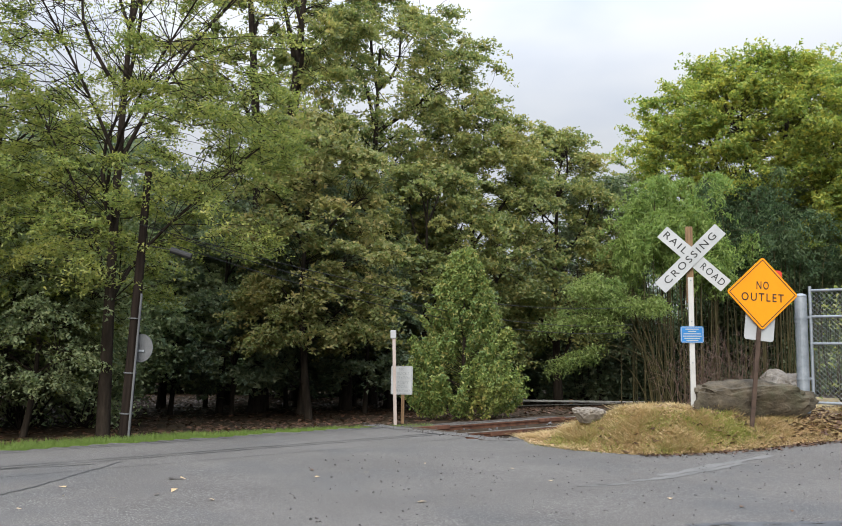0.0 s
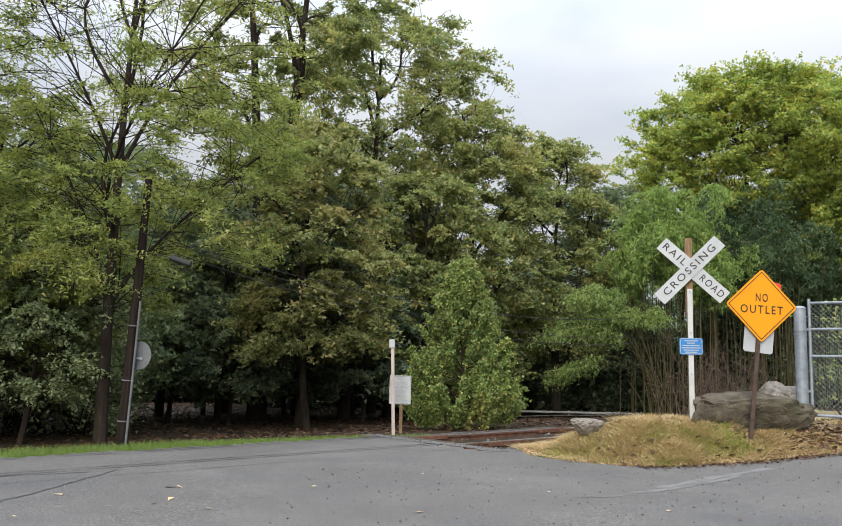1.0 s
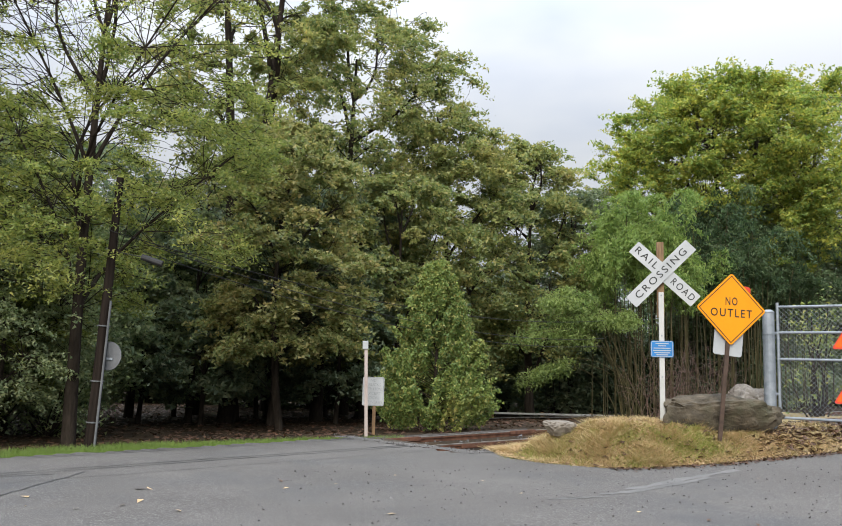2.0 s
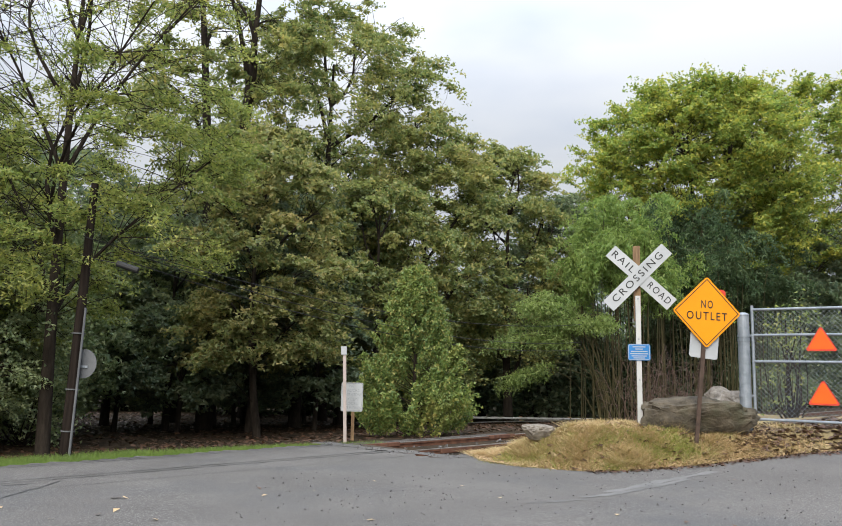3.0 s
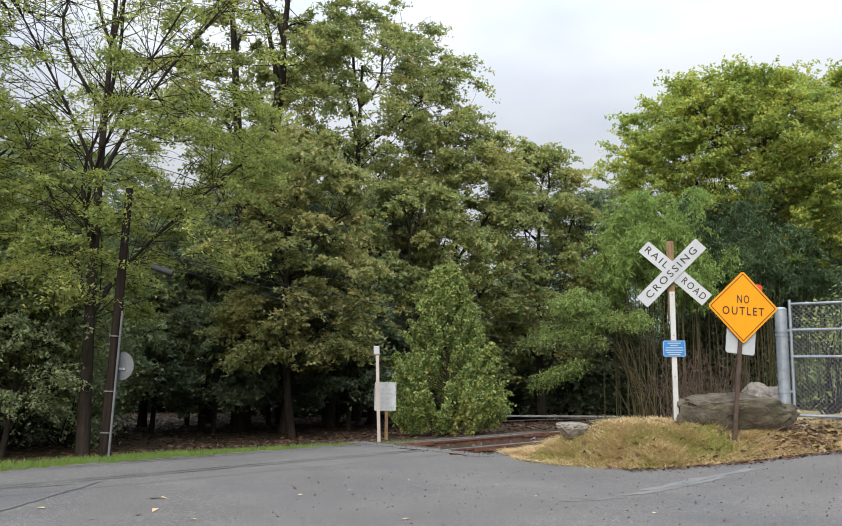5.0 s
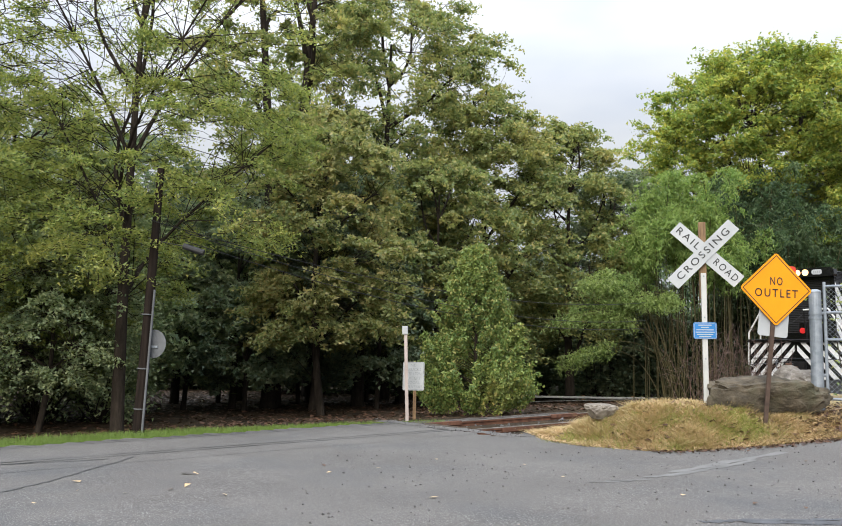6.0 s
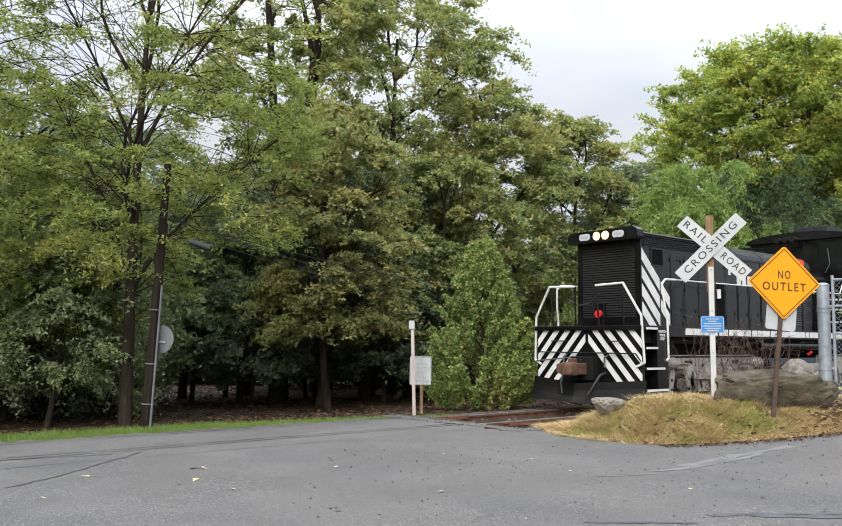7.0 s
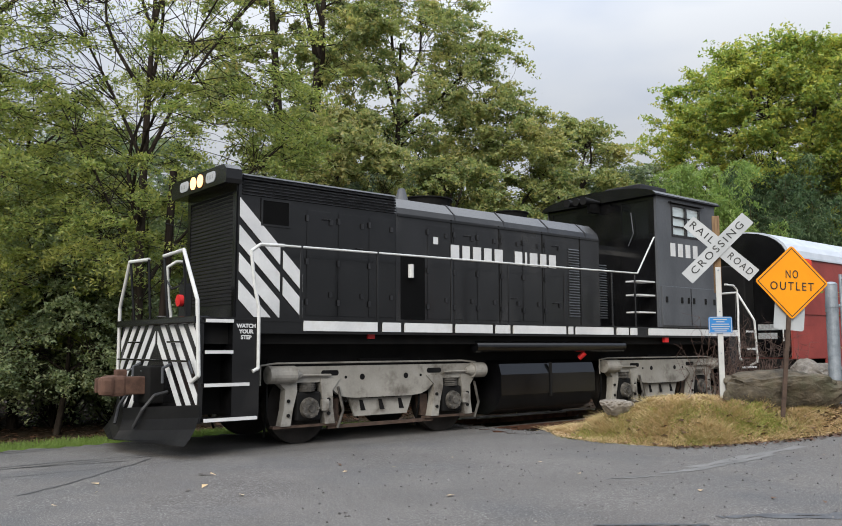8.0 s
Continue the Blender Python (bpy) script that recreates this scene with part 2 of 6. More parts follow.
def prism(outline, y0, y1, axis="y"):
    """A plate: an outline in two axes, given depth along the third."""
    bm = bmesh.new()
    def at(u, v, w):
        return {"y": (u, w, v), "x": (w, u, v), "z": (u, v, w)}[axis]
    a = [bm.verts.new(at(u, v, y0)) for u, v in outline]
    b = [bm.verts.new(at(u, v, y1)) for u, v in outline]
    bm.faces.new(a)
    bm.faces.new(list(reversed(b)))
    n = len(a)
    for i in range(n):
        bm.faces.new((a[i], b[i], b[(i + 1) % n], a[(i + 1) % n]))
    bmesh.ops.recalc_face_normals(bm, faces=bm.faces)
    return bm


def rounded(w, h, r, n=4):
    pts = []
    for cx, cy, a0 in ((w / 2 - r, h / 2 - r, 0), (-w / 2 + r, h / 2 - r, 90), (-w / 2 + r, -h / 2 + r, 180), (w / 2 - r, -h / 2 + r, 270)):
        for i in range(n + 1):
            a = radians(a0 + 90 * i / n)
            pts.append((cx + r * math.cos(a), cy + r * math.sin(a)))
    return pts


def lettering(name, text, size, material, depth=0.002, width=1.0, bold=0.0, space=1.0):
    """Words as a flat mesh, centred, standing in x and z and facing -y."""
    cu = bpy.data.curves.new(name, "FONT")
    cu.body, cu.size, cu.extrude = text, size, depth
    cu.align_x, cu.align_y = "CENTER", "CENTER"
    cu.resolution_u = 3
    cu.offset = bold
    cu.space_character = space
    ob = bpy.data.objects.new(name, cu)
    scene.collection.objects.link(ob)
    me = bpy.data.meshes.new_from_object(ob.evaluated_get(bpy.context.evaluated_depsgraph_get()))
    bpy.data.objects.remove(ob)
    bpy.data.curves.remove(cu)
    me.transform(Matrix.Diagonal((width, 1, 1, 1)))
    me.transform(Matrix.Rotation(radians(90), 4, "X"))
    me.materials.clear()
    me.materials.append(material)
    me.name = name
    return me


# ---------------------------------------------------------------- track frame and terrain
TRACK_AZ, GRADE = radians(50.68), 0.0113
ALONG = Vector((math.sin(TRACK_AZ), math.cos(TRACK_AZ), 0))
NEAR = Vector((math.cos(TRACK_AZ), -math.sin(TRACK_AZ), 0))
TRACK_0 = Vector((-3.093, 11.903, 0))


def on_track(s, d=0.0, z=0.0):
    return TRACK_0 + ALONG * s + NEAR * d + Vector((0, 0, GRADE * s + z))


def track_place(x, y):
    v = Vector((x, y, 0)) - TRACK_0
    return v.dot(ALONG), v.dot(NEAR)


def smooth(a, b, x):
    k = min(1.0, max(0.0, (x - a) / (b - a)))
    return k * k * (3 - 2 * k)


def road_height(x, y):
    s, d = track_place(x, y)
    z = GRADE * s * (1 - smooth(1.0, 6.0, abs(d))) - 0.012
    return z + 0.38 * smooth(3.0, 8.4, x) * smooth(6.0, 11.0, y) - 0.05 * smooth(5.0, 11.0, d)


def mound_front(x):
    """Where the mound's foot meets the road."""
    return 11.6 + 0.27 * min(0.0, x - 4.2) ** 2 + 0.1 * max(0.0, x - 5.2) + 0.07 * noise.noise(Vector((x * 2.1, 0, 4)))


def mound_crest(x):
    return 0.62 * smooth(2.0, 4.0, x) - 0.1 * smooth(4.7, 5.9, x) + 0.14 * smooth(6.2, 9.0, x)


def mound_share(x, y):
    """How far up the mound's flank a place lies, 0 to 1."""
    return smooth(-0.1, 0.85, y - mound_front(x)) * (1 - 0.5 * smooth(1.2, 2.4, y - mound_front(x)) * (1 - smooth(4.6, 6.0, x))) * smooth(1.65, 2.7, track_place(x, y)[1] + 0.12 * noise.noise(Vector((x * 2, y * 2, 7))))


def ground_height(x, y):
    s, d = track_place(x, y)
    base = GRADE * min(max(s, -15), 40)
    if d > 0:
        z = base * (1 - smooth(1.0, 6.0, d)) - 0.14
        z += 0.5 * smooth(4.5, 9.0, x) * smooth(11.8, 14.0, y) * smooth(1.8, 4.2, d)
    else:
        z = base * (1 - smooth(4, 16, -d)) - 0.16 - 0.3 * smooth(1.5, 8.0, -d) - 0.25 * smooth(7, 14, -d) * smooth(-2, 4, x)
    return z + 0.03 * noise.noise(Vector((x * 0.6, y * 0.6, 3)))


def sheet(name, xs, ys, height, material, keep=None, smooth_shade=True):
    nx, ny = len(xs), len(ys)
    verts = [(x, y, height(x, y)) for y in ys for x in xs]
    faces = []
    for j in range(ny - 1):
        for i in range(nx - 1):
            if keep is None or keep((xs[i] + xs[i + 1]) / 2, (ys[j] + ys[j + 1]) / 2):
                a = j * nx + i
                faces.append((a, a + 1, a + nx + 1, a + nx))
    return mesh_of(name, verts, faces, material, smooth_shade)


def steps(a, b, d):
    n = max(1, round((b - a) / d))
    return [a + (b - a) * i / n for i in range(n + 1)]


XS = [-900, -400, -200, -120, -80] + steps(-60, -12, 2) + steps(-11, 16, 0.5) + steps(18, 60, 3) + [80, 120, 200, 400, 900]
YS = [-900, -300, -100, -40, -20] + steps(-12, 4, 2) + steps(5, 40, 0.5) + steps(42, 80, 3) + [100, 150, 250, 500, 900]
ground = tagged(part("ground", sheet("ground", XS, YS, ground_height, M["soil"])), "brown soil under fallen leaves", "ground", kind="structure")


def on_road(x, y):
    s, d = track_place(x, y)
    if d < -0.95 and s > -30:
        return False
    if s > 4.4 and d < 1.9:
        return False
    return y < 12.2 + 0.02 * x or d < 3.2 and s < 4.4 or x < 2.8


road = tagged(part("road", sheet("road", steps(-60, -9, 1.5) + steps(-8.8, 9, 0.2) + steps(10, 60, 2), steps(-40, 3, 1.5) + steps(3.2, 16.4, 0.2),
                                 road_height, M["asphalt"], on_road)), "worn grey asphalt road with patches and cracks", "road", kind="structure")

def top_of_mound(x, y):
    k = mound_share(x, y)
    rough = 0.07 * noise.noise(Vector((x * 1.7, y * 1.7, 0))) + 0.04 * noise.noise(Vector((x * 5, y * 5, 2)))
    return (road_height(x, y) - 0.035) * (1 - k) + (mound_crest(x) + rough) * k


def on_mound(x, y):
    return y > mound_front(x) and track_place(x, y)[1] > 1.7 and mound_crest(x) > 0.01


mound = tagged(part("grass_mound", sheet("grass_mound", steps(1.4, 11.0, 0.1), steps(11.3, 16.5, 0.1), top_of_mound, M["dry_soil"],
                                         lambda x, y: y > mound_front(x) - 0.25 and track_place(x, y)[1] > 1.55 and 2.0 < x and y < 14.6 + 0.3 * x)),
               "low mound of dry yellowish turf beside the crossing", "mound", kind="structure")


# ---------------------------------------------------------------- plants
def leaf_mesh(name, centres, sizes, rng, material, flat=0.5, long=1.7, hang=0.0):
    """Many single leaves, each a pointed triangle on its own stalk direction."""
    n = len(centres)
    nrm = rng.normal(size=(n, 3))
    nrm[:, 2] = np.abs(nrm[:, 2]) + flat * 2
    nrm /= np.linalg.norm(nrm, axis=1)[:, None]
    t = rng.normal(size=(n, 3))
    t[:, 2] -= hang
    t -= nrm * np.sum(t * nrm, 1)[:, None]
    t /= np.linalg.norm(t, axis=1)[:, None]
    b = np.cross(nrm, t)
    s = np.asarray(sizes)[:, None]
    c = np.asarray(centres)
    v = np.stack([c + t * s * 0.55 * long, c - t * s * 0.42 * long + b * s * 0.52, c - t * s * 0.3 * long - b * s * 0.5 + nrm * s * 0.1], 1).reshape(-1, 3)
    me = bpy.data.meshes.new(name)
    me.vertices.add(3 * n)
    me.vertices.foreach_set("co", v.astype(np.float32).ravel())
    me.loops.add(3 * n)
    me.loops.foreach_set("vertex_index", np.arange(3 * n, dtype=np.int32))
    me.polygons.add(n)
    me.polygons.foreach_set("loop_start", np.arange(0, 3 * n, 3, dtype=np.int32))
    me.update(calc_edges=True)
    me.materials.append(material)
    return me


class Tubes:
    """Tapered branches gathered into one mesh."""
    def __init__(self):
        self.v, self.f = [], []

    def add(self, pts, r0, r1, sides=6):
        pts = [Vector(p) for p in pts]
        n = len(pts)
        base = len(self.v)
        for k, p in enumerate(pts):
            d = (pts[min(k + 1, n - 1)] - pts[max(k - 1, 0)]).normalized()
            a = d.orthogonal().normalized()
            b = d.cross(a)
            r = r0 + (r1 - r0) * (k / (n - 1)) ** 0.8
            for i in range(sides):
                w = 2 * math.pi * i / sides
                self.v.append(p + (a * math.cos(w) + b * math.sin(w)) * r)
        for k in range(n - 1):
            for i in range(sides):
                j = (i + 1) % sides
                self.f.append((base + k * sides + i, base + k * sides + j, base + (k + 1) * sides + j, base + (k + 1) * sides + i))

    def mesh(self, name, material):
        return mesh_of(name, self.v, self.f, material, True)


def curve_pts(a, b, rng, bow=0.12, n=5, sag=0.0):
    a, b = Vector(a), Vector(b)
    d = b - a
    off = Vector(rng.normal(size=3)) * bow * d.length
    return [a + d * (i / n) + off * math.sin(math.pi * i / n) * 0.6 + Vector((0, 0, sag * d.length * math.sin(math.pi * i / n))) for i in range(n + 1)]


def spray(c, out, reach, count, rng, tubes, twigs=7, rise=0.0, droop=0.38):
    """Leaf places along the twigs of one bough's end, fanned outwards and drooping."""
    w0 = math.atan2(out[1], out[0])
    each = max(4, count // twigs)
    places = []
    for j in range(twigs):
        w = w0 + rng.uniform(-1.5, 1.5)
        ln = reach * rng.uniform(0.55, 1.25)
        d = np.array((math.cos(w), math.sin(w), rise + rng.normal() * 0.22))
        start = np.array(c) - d * ln * 0.3 + rng.normal(size=3) * reach * (0.15, 0.15, 0.13)
        u = rng.uniform(0.0, 1.0, each) ** 0.8
        q = start + u[:, None] * d * ln * 1.3 + rng.normal(size=(each, 3)) * reach * (0.115, 0.115, 0.055)
        q[:, 2] -= droop * reach * u ** 2
        places.append(q)
        tip = start + d * ln * 0.95
        tubes.add([start, tip - np.array((0, 0, droop * reach * 0.45))], 0.009, 0.003, 3)
    return np.concatenate(places)


def tree(name, x, y, height, base, radius, leaf, seed, puffs=70, per=230, puff=0.75, size=0.13, trunk=0.22, lean=(0, 0), label="",
         bark="bark", stems=1, wide_at=0.45, deep=1.0, flat=0.18, category="tree", bare=0.0, limbs=9, rise=0.0, thin_above=9.9, long=1.7, vase=0.0):
    """A broadleaf tree: trunk, limbs, boughs that end in sprays of single leaves."""
    rng = np.random.default_rng(seed)
    z0 = ground_height(x, y) - 0.1
    top = thing(name, pose(x, y, z0), label, category)
    tubes = Tubes()
    heads = []
    for k in range(stems):
        foot = Vector((rng.normal() * 0.25 * (stems > 1), rng.normal() * 0.25 * (stems > 1), 0))
        tip = Vector((lean[0] + rng.normal() * 0.05 * height * (stems > 1) * 1.6, lean[1], height * 0.86))
        pts = curve_pts(foot, tip, rng, 0.025, 8)
        tubes.add(pts, trunk, trunk * 0.16, 9)
        heads.append(pts)
    ends = []
    for k in range(limbs):
        pts = heads[k % stems]
        h = base / height + (0.92 - base / height) * (k + 0.4) / limbs
        i = min(len(pts) - 2, int(h / 0.86 * (len(pts) - 1)))
        a = pts[i]
        w = k * 2.4 + rng.uniform(0, 0.8)
        hh = min(0.98, h + rng.uniform(0.08, 0.2) + vase)
        r = radius * profile(hh, base / height, wide_at) * rng.uniform(0.55, 0.85)
        e = Vector((a.x * 0.6 + r * math.cos(w), a.y * 0.6 + r * deep * math.sin(w), hh * height))
        p = curve_pts(a, e, rng, 0.17, 7, 0.08 - 0.12 * (vase > 0))
        tubes.add(p, trunk * 0.42 * (1.1 - h * 0.5), trunk * 0.1, 6)
        ends.append(p)
    cents = []
    for k in range(puffs):
        h = rng.uniform(base / height, 1.0) ** 0.92
        w = rng.uniform(0, 2 * math.pi)
        r = radius * profile(h, base / height, wide_at) * math.sqrt(rng.uniform(0.18, 1.0)) * rng.uniform(0.85, 1.12)
        ax = Vector(heads[0][0]).lerp(Vector((lean[0], lean[1], 0)), min(1, h))
        c = Vector((ax.x + r * math.cos(w), ax.y + r * deep * math.sin(w), h * height))
        near = sorted((pp for p in ends + heads for pp in p[1:-1]), key=lambda pp: (pp - c).length + 0.5 * max(0, pp.z - c.z))
        q = near[int(rng.integers(0, 4))]
        tubes.add(curve_pts(q, c, rng, 0.3, 6, 0.1), 0.006 + trunk * 0.04, 0.004, 4)
        if rng.uniform() >= bare:
            cents.append((c, (c.x - ax.x, c.y - ax.y), 0.16 if h > thin_above and rng.uniform() < 0.85 else 1.0))
    pts, sz = [], []
    for c, out, full in cents:
        k = max(14, int(per * rng.uniform(0.55, 1.35) * full))
        q = spray(c, out, puff * rng.uniform(0.7, 1.3), k, rng, tubes, 7 if full == 1.0 else 4, rise)
        pts.append(q)
        sz.append(size * rng.uniform(0.6, 1.35, len(q)))
    part("trunk", tubes.mesh("trunk", M[bark]), None, top)
    part("crown", leaf_mesh("crown", np.concatenate(pts), np.concatenate(sz), rng, M[leaf], flat, long), None, top)
    return top


def profile(h, b, wide):
    """How wide a crown is, 0 to 1, at the height h of 0 to 1."""
    if h < b:
        return 0.3
    u = (h - b) / (1 - b)
    return math.sqrt(max(0.03, 1 - ((u - wide) / (wide + 0.12 if u < wide else 1.04 - wide)) ** 2))


def conifer(x, y, height, radius, seed, label):
    rng = np.random.default_rng(seed)
    z0 = ground_height(x, y)
    top = thing("arborvitae", pose(x, y, z0), label, "shrub")
    tubes = Tubes()
    tubes.add([(0, 0, 0), (0.03, 0, height * 0.5), (0, 0, height * 0.95)], 0.07, 0.01, 7)
    pts, sz = [], []
    for k in range(400):
        h = rng.uniform(0.02, 1.0)
        w = rng.uniform(0, 2 * math.pi)
        r = radius * (1 - h) ** 0.8 * (0.72 + 0.28 * smooth(0, 0.16, h)) * rng.uniform(0.7, 1.12) + 0.02
        c = np.array((r * math.cos(w), r * math.sin(w), h * height * 0.985))
        if k % 4 == 0:
            tubes.add([(0, 0, c[2] - 0.25 * r), c * (0.6, 0.6, 1), c], 0.014, 0.004, 4)
        n = 120
        far = 0.35 + 0.65 * (1 - h) ** 0.6
        out = np.array((math.cos(w) * far, math.sin(w) * far, 1.0))
        up = rng.uniform(-0.12, 0.36, n)[:, None] * out + rng.normal(size=(n, 3)) * np.array((0.045, 0.045, 0.04)) * (0.55 + 0.45 * far)
        pts.append(c + up)
        sz.append(rng.uniform(0.03, 0.062, n))
    part("trunk", tubes.mesh("trunk", M["bark_light"]), None, top)
    part("crown", leaf_mesh("crown", np.concatenate(pts), np.concatenate(sz), rng, M["leaf_conifer"], 0.0, 1.9, -0.7), None, top)
    return top


def bamboo_clump(x, y, canes, height, spread, reach, seed, label, leaves=150, toward=(0, 0), leaf="leaf_bamboo", droop=1.95):
    """Arching canes with drooping sprays of narrow leaves."""
    rng = np.random.default_rng(seed)
    z0 = ground_height(x, y)
    top = thing("bamboo_clump", pose(x, y, z0), label, "bamboo", "bamboo by the track")
    pts, sz = [], []
    for k in range(canes):
        tubes = Tubes()
        f = Vector((rng.normal() * spread * 0.5, rng.normal() * spread * 0.35, -0.05))
        h = height * rng.uniform(0.6, 1.05)
        w = rng.uniform(0, 2 * math.pi)
        bow = reach * rng.uniform(0.25, 1.0)
        out = Vector((math.cos(w) * bow + toward[0] * rng.uniform(0.3, 1), math.sin(w) * bow + toward[1] * rng.uniform(0.3, 1), 0))
        line = []
        for i in range(9):
            u = i / 8
            line.append(f + out * u ** 2.3 + Vector((0, 0, h * math.sin(u * droop))))
        tubes.add(line, 0.02, 0.006, 5)
        for j in range(17):
            u = 1.0 - rng.uniform(0.0, 0.62) ** 1.25
            i = min(7, int(u * 8))
            p = line[i].lerp(line[i + 1], u * 8 - i)
            side = Vector((rng.normal() + out.x * 0.4, rng.normal() + out.y * 0.4, 0.3)) * 0.34
            tubes.add([p, p + side * 0.6 + Vector((0, 0, 0.06)), p + side], 0.007, 0.003, 3)
            n = leaves // 8
            q = rng.uniform(0.1, 1.2, n)[:, None]
            c = np.array(p) + q * np.array(side) + rng.normal(size=(n, 3)) * (0.085, 0.085, 0.05)
            c[:, 2] -= 0.5 * q[:, 0] ** 2
            pts.append(c)
            sz.append(rng.uniform(0.036, 0.066, n))
        part("cane", tubes.mesh("cane", M["bamboo"]), None, top)
    part("foliage", leaf_mesh("foliage", np.concatenate(pts), np.concatenate(sz), rng, M[leaf], 0.0, 3.6, 1.3), None, top)
    return top


def undergrowth(name, spots, seed, leaf, size, label, per=260, category="shrub"):
    for k, (x, y, r, h) in enumerate(spots):
        rng = np.random.default_rng(seed + k)
        top = thing(name, pose(x, y, ground_height(x, y)), label, category, "undergrowth")
        tubes, pts, sz = Tubes(), [], []
        for j in range(int(9 + 7 * r * h)):
            w = rng.uniform(0, 2 * math.pi)
            c = np.array((r * rng.uniform(0.1, 1) * math.cos(w), r * rng.uniform(0.1, 1) * math.sin(w), h * rng.uniform(0.12, 1.0)))
            tubes.add(curve_pts((0, 0, -0.05), c, rng, 0.12, 4), 0.025, 0.006, 4)
            d = rng.normal(size=(per, 3)) * (0.3, 0.3, 0.2) * (0.6 + 0.3 * r)
            pts.append(c + d)
            sz.append(size * rng.uniform(0.6, 1.3, per))
        part("wood", tubes.mesh("wood", M["bark"]), None, top)
        part("foliage", leaf_mesh("foliage", np.maximum(np.concatenate(pts), (-99, -99, 0.03)), np.concatenate(sz), rng, M[leaf], 0.4), None, top)


# big trees behind the track
tree("locust_tree", -5.75, 16.5, 13.0, 2.6, 3.7, "leaf_bright", 11, puffs=410, per=400, puff=0.6, size=0.036, trunk=0.145, lean=(0.3, -0.5), long=2.3, vase=0.16,
     label="tall thin-leaved tree with sparse yellow-green leaves and bare upper limbs", bare=0.1, limbs=13, thin_above=0.56, wide_at=0.5)
tree("locust_tree", -10.6, 15.5, 13.5, 2.2, 5.0, "leaf_bright", 12, puffs=280, per=320, puff=0.62, size=0.04, trunk=0.22, long=2.3, label="spreading tree with yellow-green leaves over the verge", limbs=14, thin_above=0.66)
tree("ash_tree", -9.2, 18.5, 8.0, 0.9, 3.2, "leaf_bright", 27, puffs=200, per=260, puff=0.6, size=0.055, trunk=0.13, label="grey-green young tree with low branches", limbs=12)
tree("tall_maple", -4.75, 26.5, 21.0, 6.6, 3.5, "leaf_maple", 13, puffs=170, per=300, puff=0.8, trunk=0.3, size=0.088, stems=2, label="tall dark-trunked tree with green and yellow leaves")
tree("chestnut_tree", -2.3, 22.5, 8.5, 1.9, 2.3, "leaf_brown", 14, puffs=230, per=250, puff=0.58, size=0.075, trunk=0.13, label="small tree with leaves turning brown and ochre", wide_at=0.35)
tree("tall_maple", -0.9, 32.0, 16.9, 4.0, 4.9, "leaf_maple", 15, puffs=300, per=250, puff=0.85, trunk=0.28, size=0.092, label="broad maple with green leaves turning yellow", wide_at=0.5)
tree("maple_tree", 2.8, 31.0, 11.9, 1.8, 3.3, "leaf_maple", 16, puffs=270, per=250, puff=0.75, trunk=0.24, size=0.09, label="full green maple at the wood's edge")
tree("maple_tree", 6.9, 34.0, 11.8, 2.0, 2.8, "leaf_maple", 17, puffs=200, per=250, puff=0.75, trunk=0.22, size=0.09, label="green tree at the wood's edge", wide_at=0.35)
tree("maple_tree", 9.4, 37.0, 10.8, 2.0, 2.9, "leaf_dark", 28, puffs=170, per=240, puff=0.77, trunk=0.2, size=0.1, label="dark green tree at the wood's edge")
tree("maple_tree", -9.8, 25.0, 8.6, 2.2, 4.4, "leaf_dark", 18, puffs=180, per=230, puff=0.77, trunk=0.2, size=0.09, label="dark green tree within the wood")
tree("maple_tree", -14.8, 22.5, 9.0, 2.0, 5.0, "leaf_dark", 19, puffs=230, per=230, puff=0.77, trunk=0.26, size=0.09, label="dark green tree within the wood")
tree("maple_tree", -4.0, 33.0, 9.0, 2.6, 4.4, "leaf_dark", 20, puffs=230, per=230, puff=0.83, trunk=0.24, size=0.1, label="dark green tree within the wood")
tree("maple_tree", 1.0, 27.0, 8.4, 1.5, 2.5, "leaf_maple", 29, puffs=190, per=240, puff=0.65, trunk=0.15, size=0.085, label="green tree behind the conical shrub")
tree("silver_maple", 16.6, 36.8, 15.5, 6.0, 5.5, "leaf_yellow", 21, puffs=640, per=230, puff=0.8, trunk=0.26, size=0.1, label="large rounded tree with leaves turning yellow at the top", stems=3, wide_at=0.55, rise=0.65)
tree("silver_maple", 24.8, 42.0, 17.4, 7.0, 6.8, "leaf_yellow", 22, puffs=420, per=220, puff=0.85, trunk=0.28, size=0.108, label="large rounded tree with leaves turning yellow at the top", stems=2, wide_at=0.55, rise=0.65)
conifer(1.7, 20.2, 3.95, 1.42, 31, "dense green conical arborvitae beside the track")

for k, (x, y, h, r) in enumerate(((-7.7, 21.3, 5.4, 1.8), (-6.4, 28.0, 6.6, 2.4), (-10.2, 20.4, 5.2, 1.9), (-0.9, 25.6, 5.0, 1.8), (-12.6, 20.0, 5.6, 2.0), (-4.7, 23.9, 3.9, 1.5), (-3.6, 27.6, 4.4, 1.9), (-6.6, 24.4, 4.6, 1.6), (-1.4, 29.5, 4.6, 2.0))):
    tree("understory_tree", x, y, h, 1.3 if h > 5 else 0.9, r, "leaf_grey" if x < -6 else "leaf_dark", 150 + k, puffs=72, per=200, puff=0.62, size=0.092, trunk=0.09, label="small dark green tree under the tall ones", limbs=8)
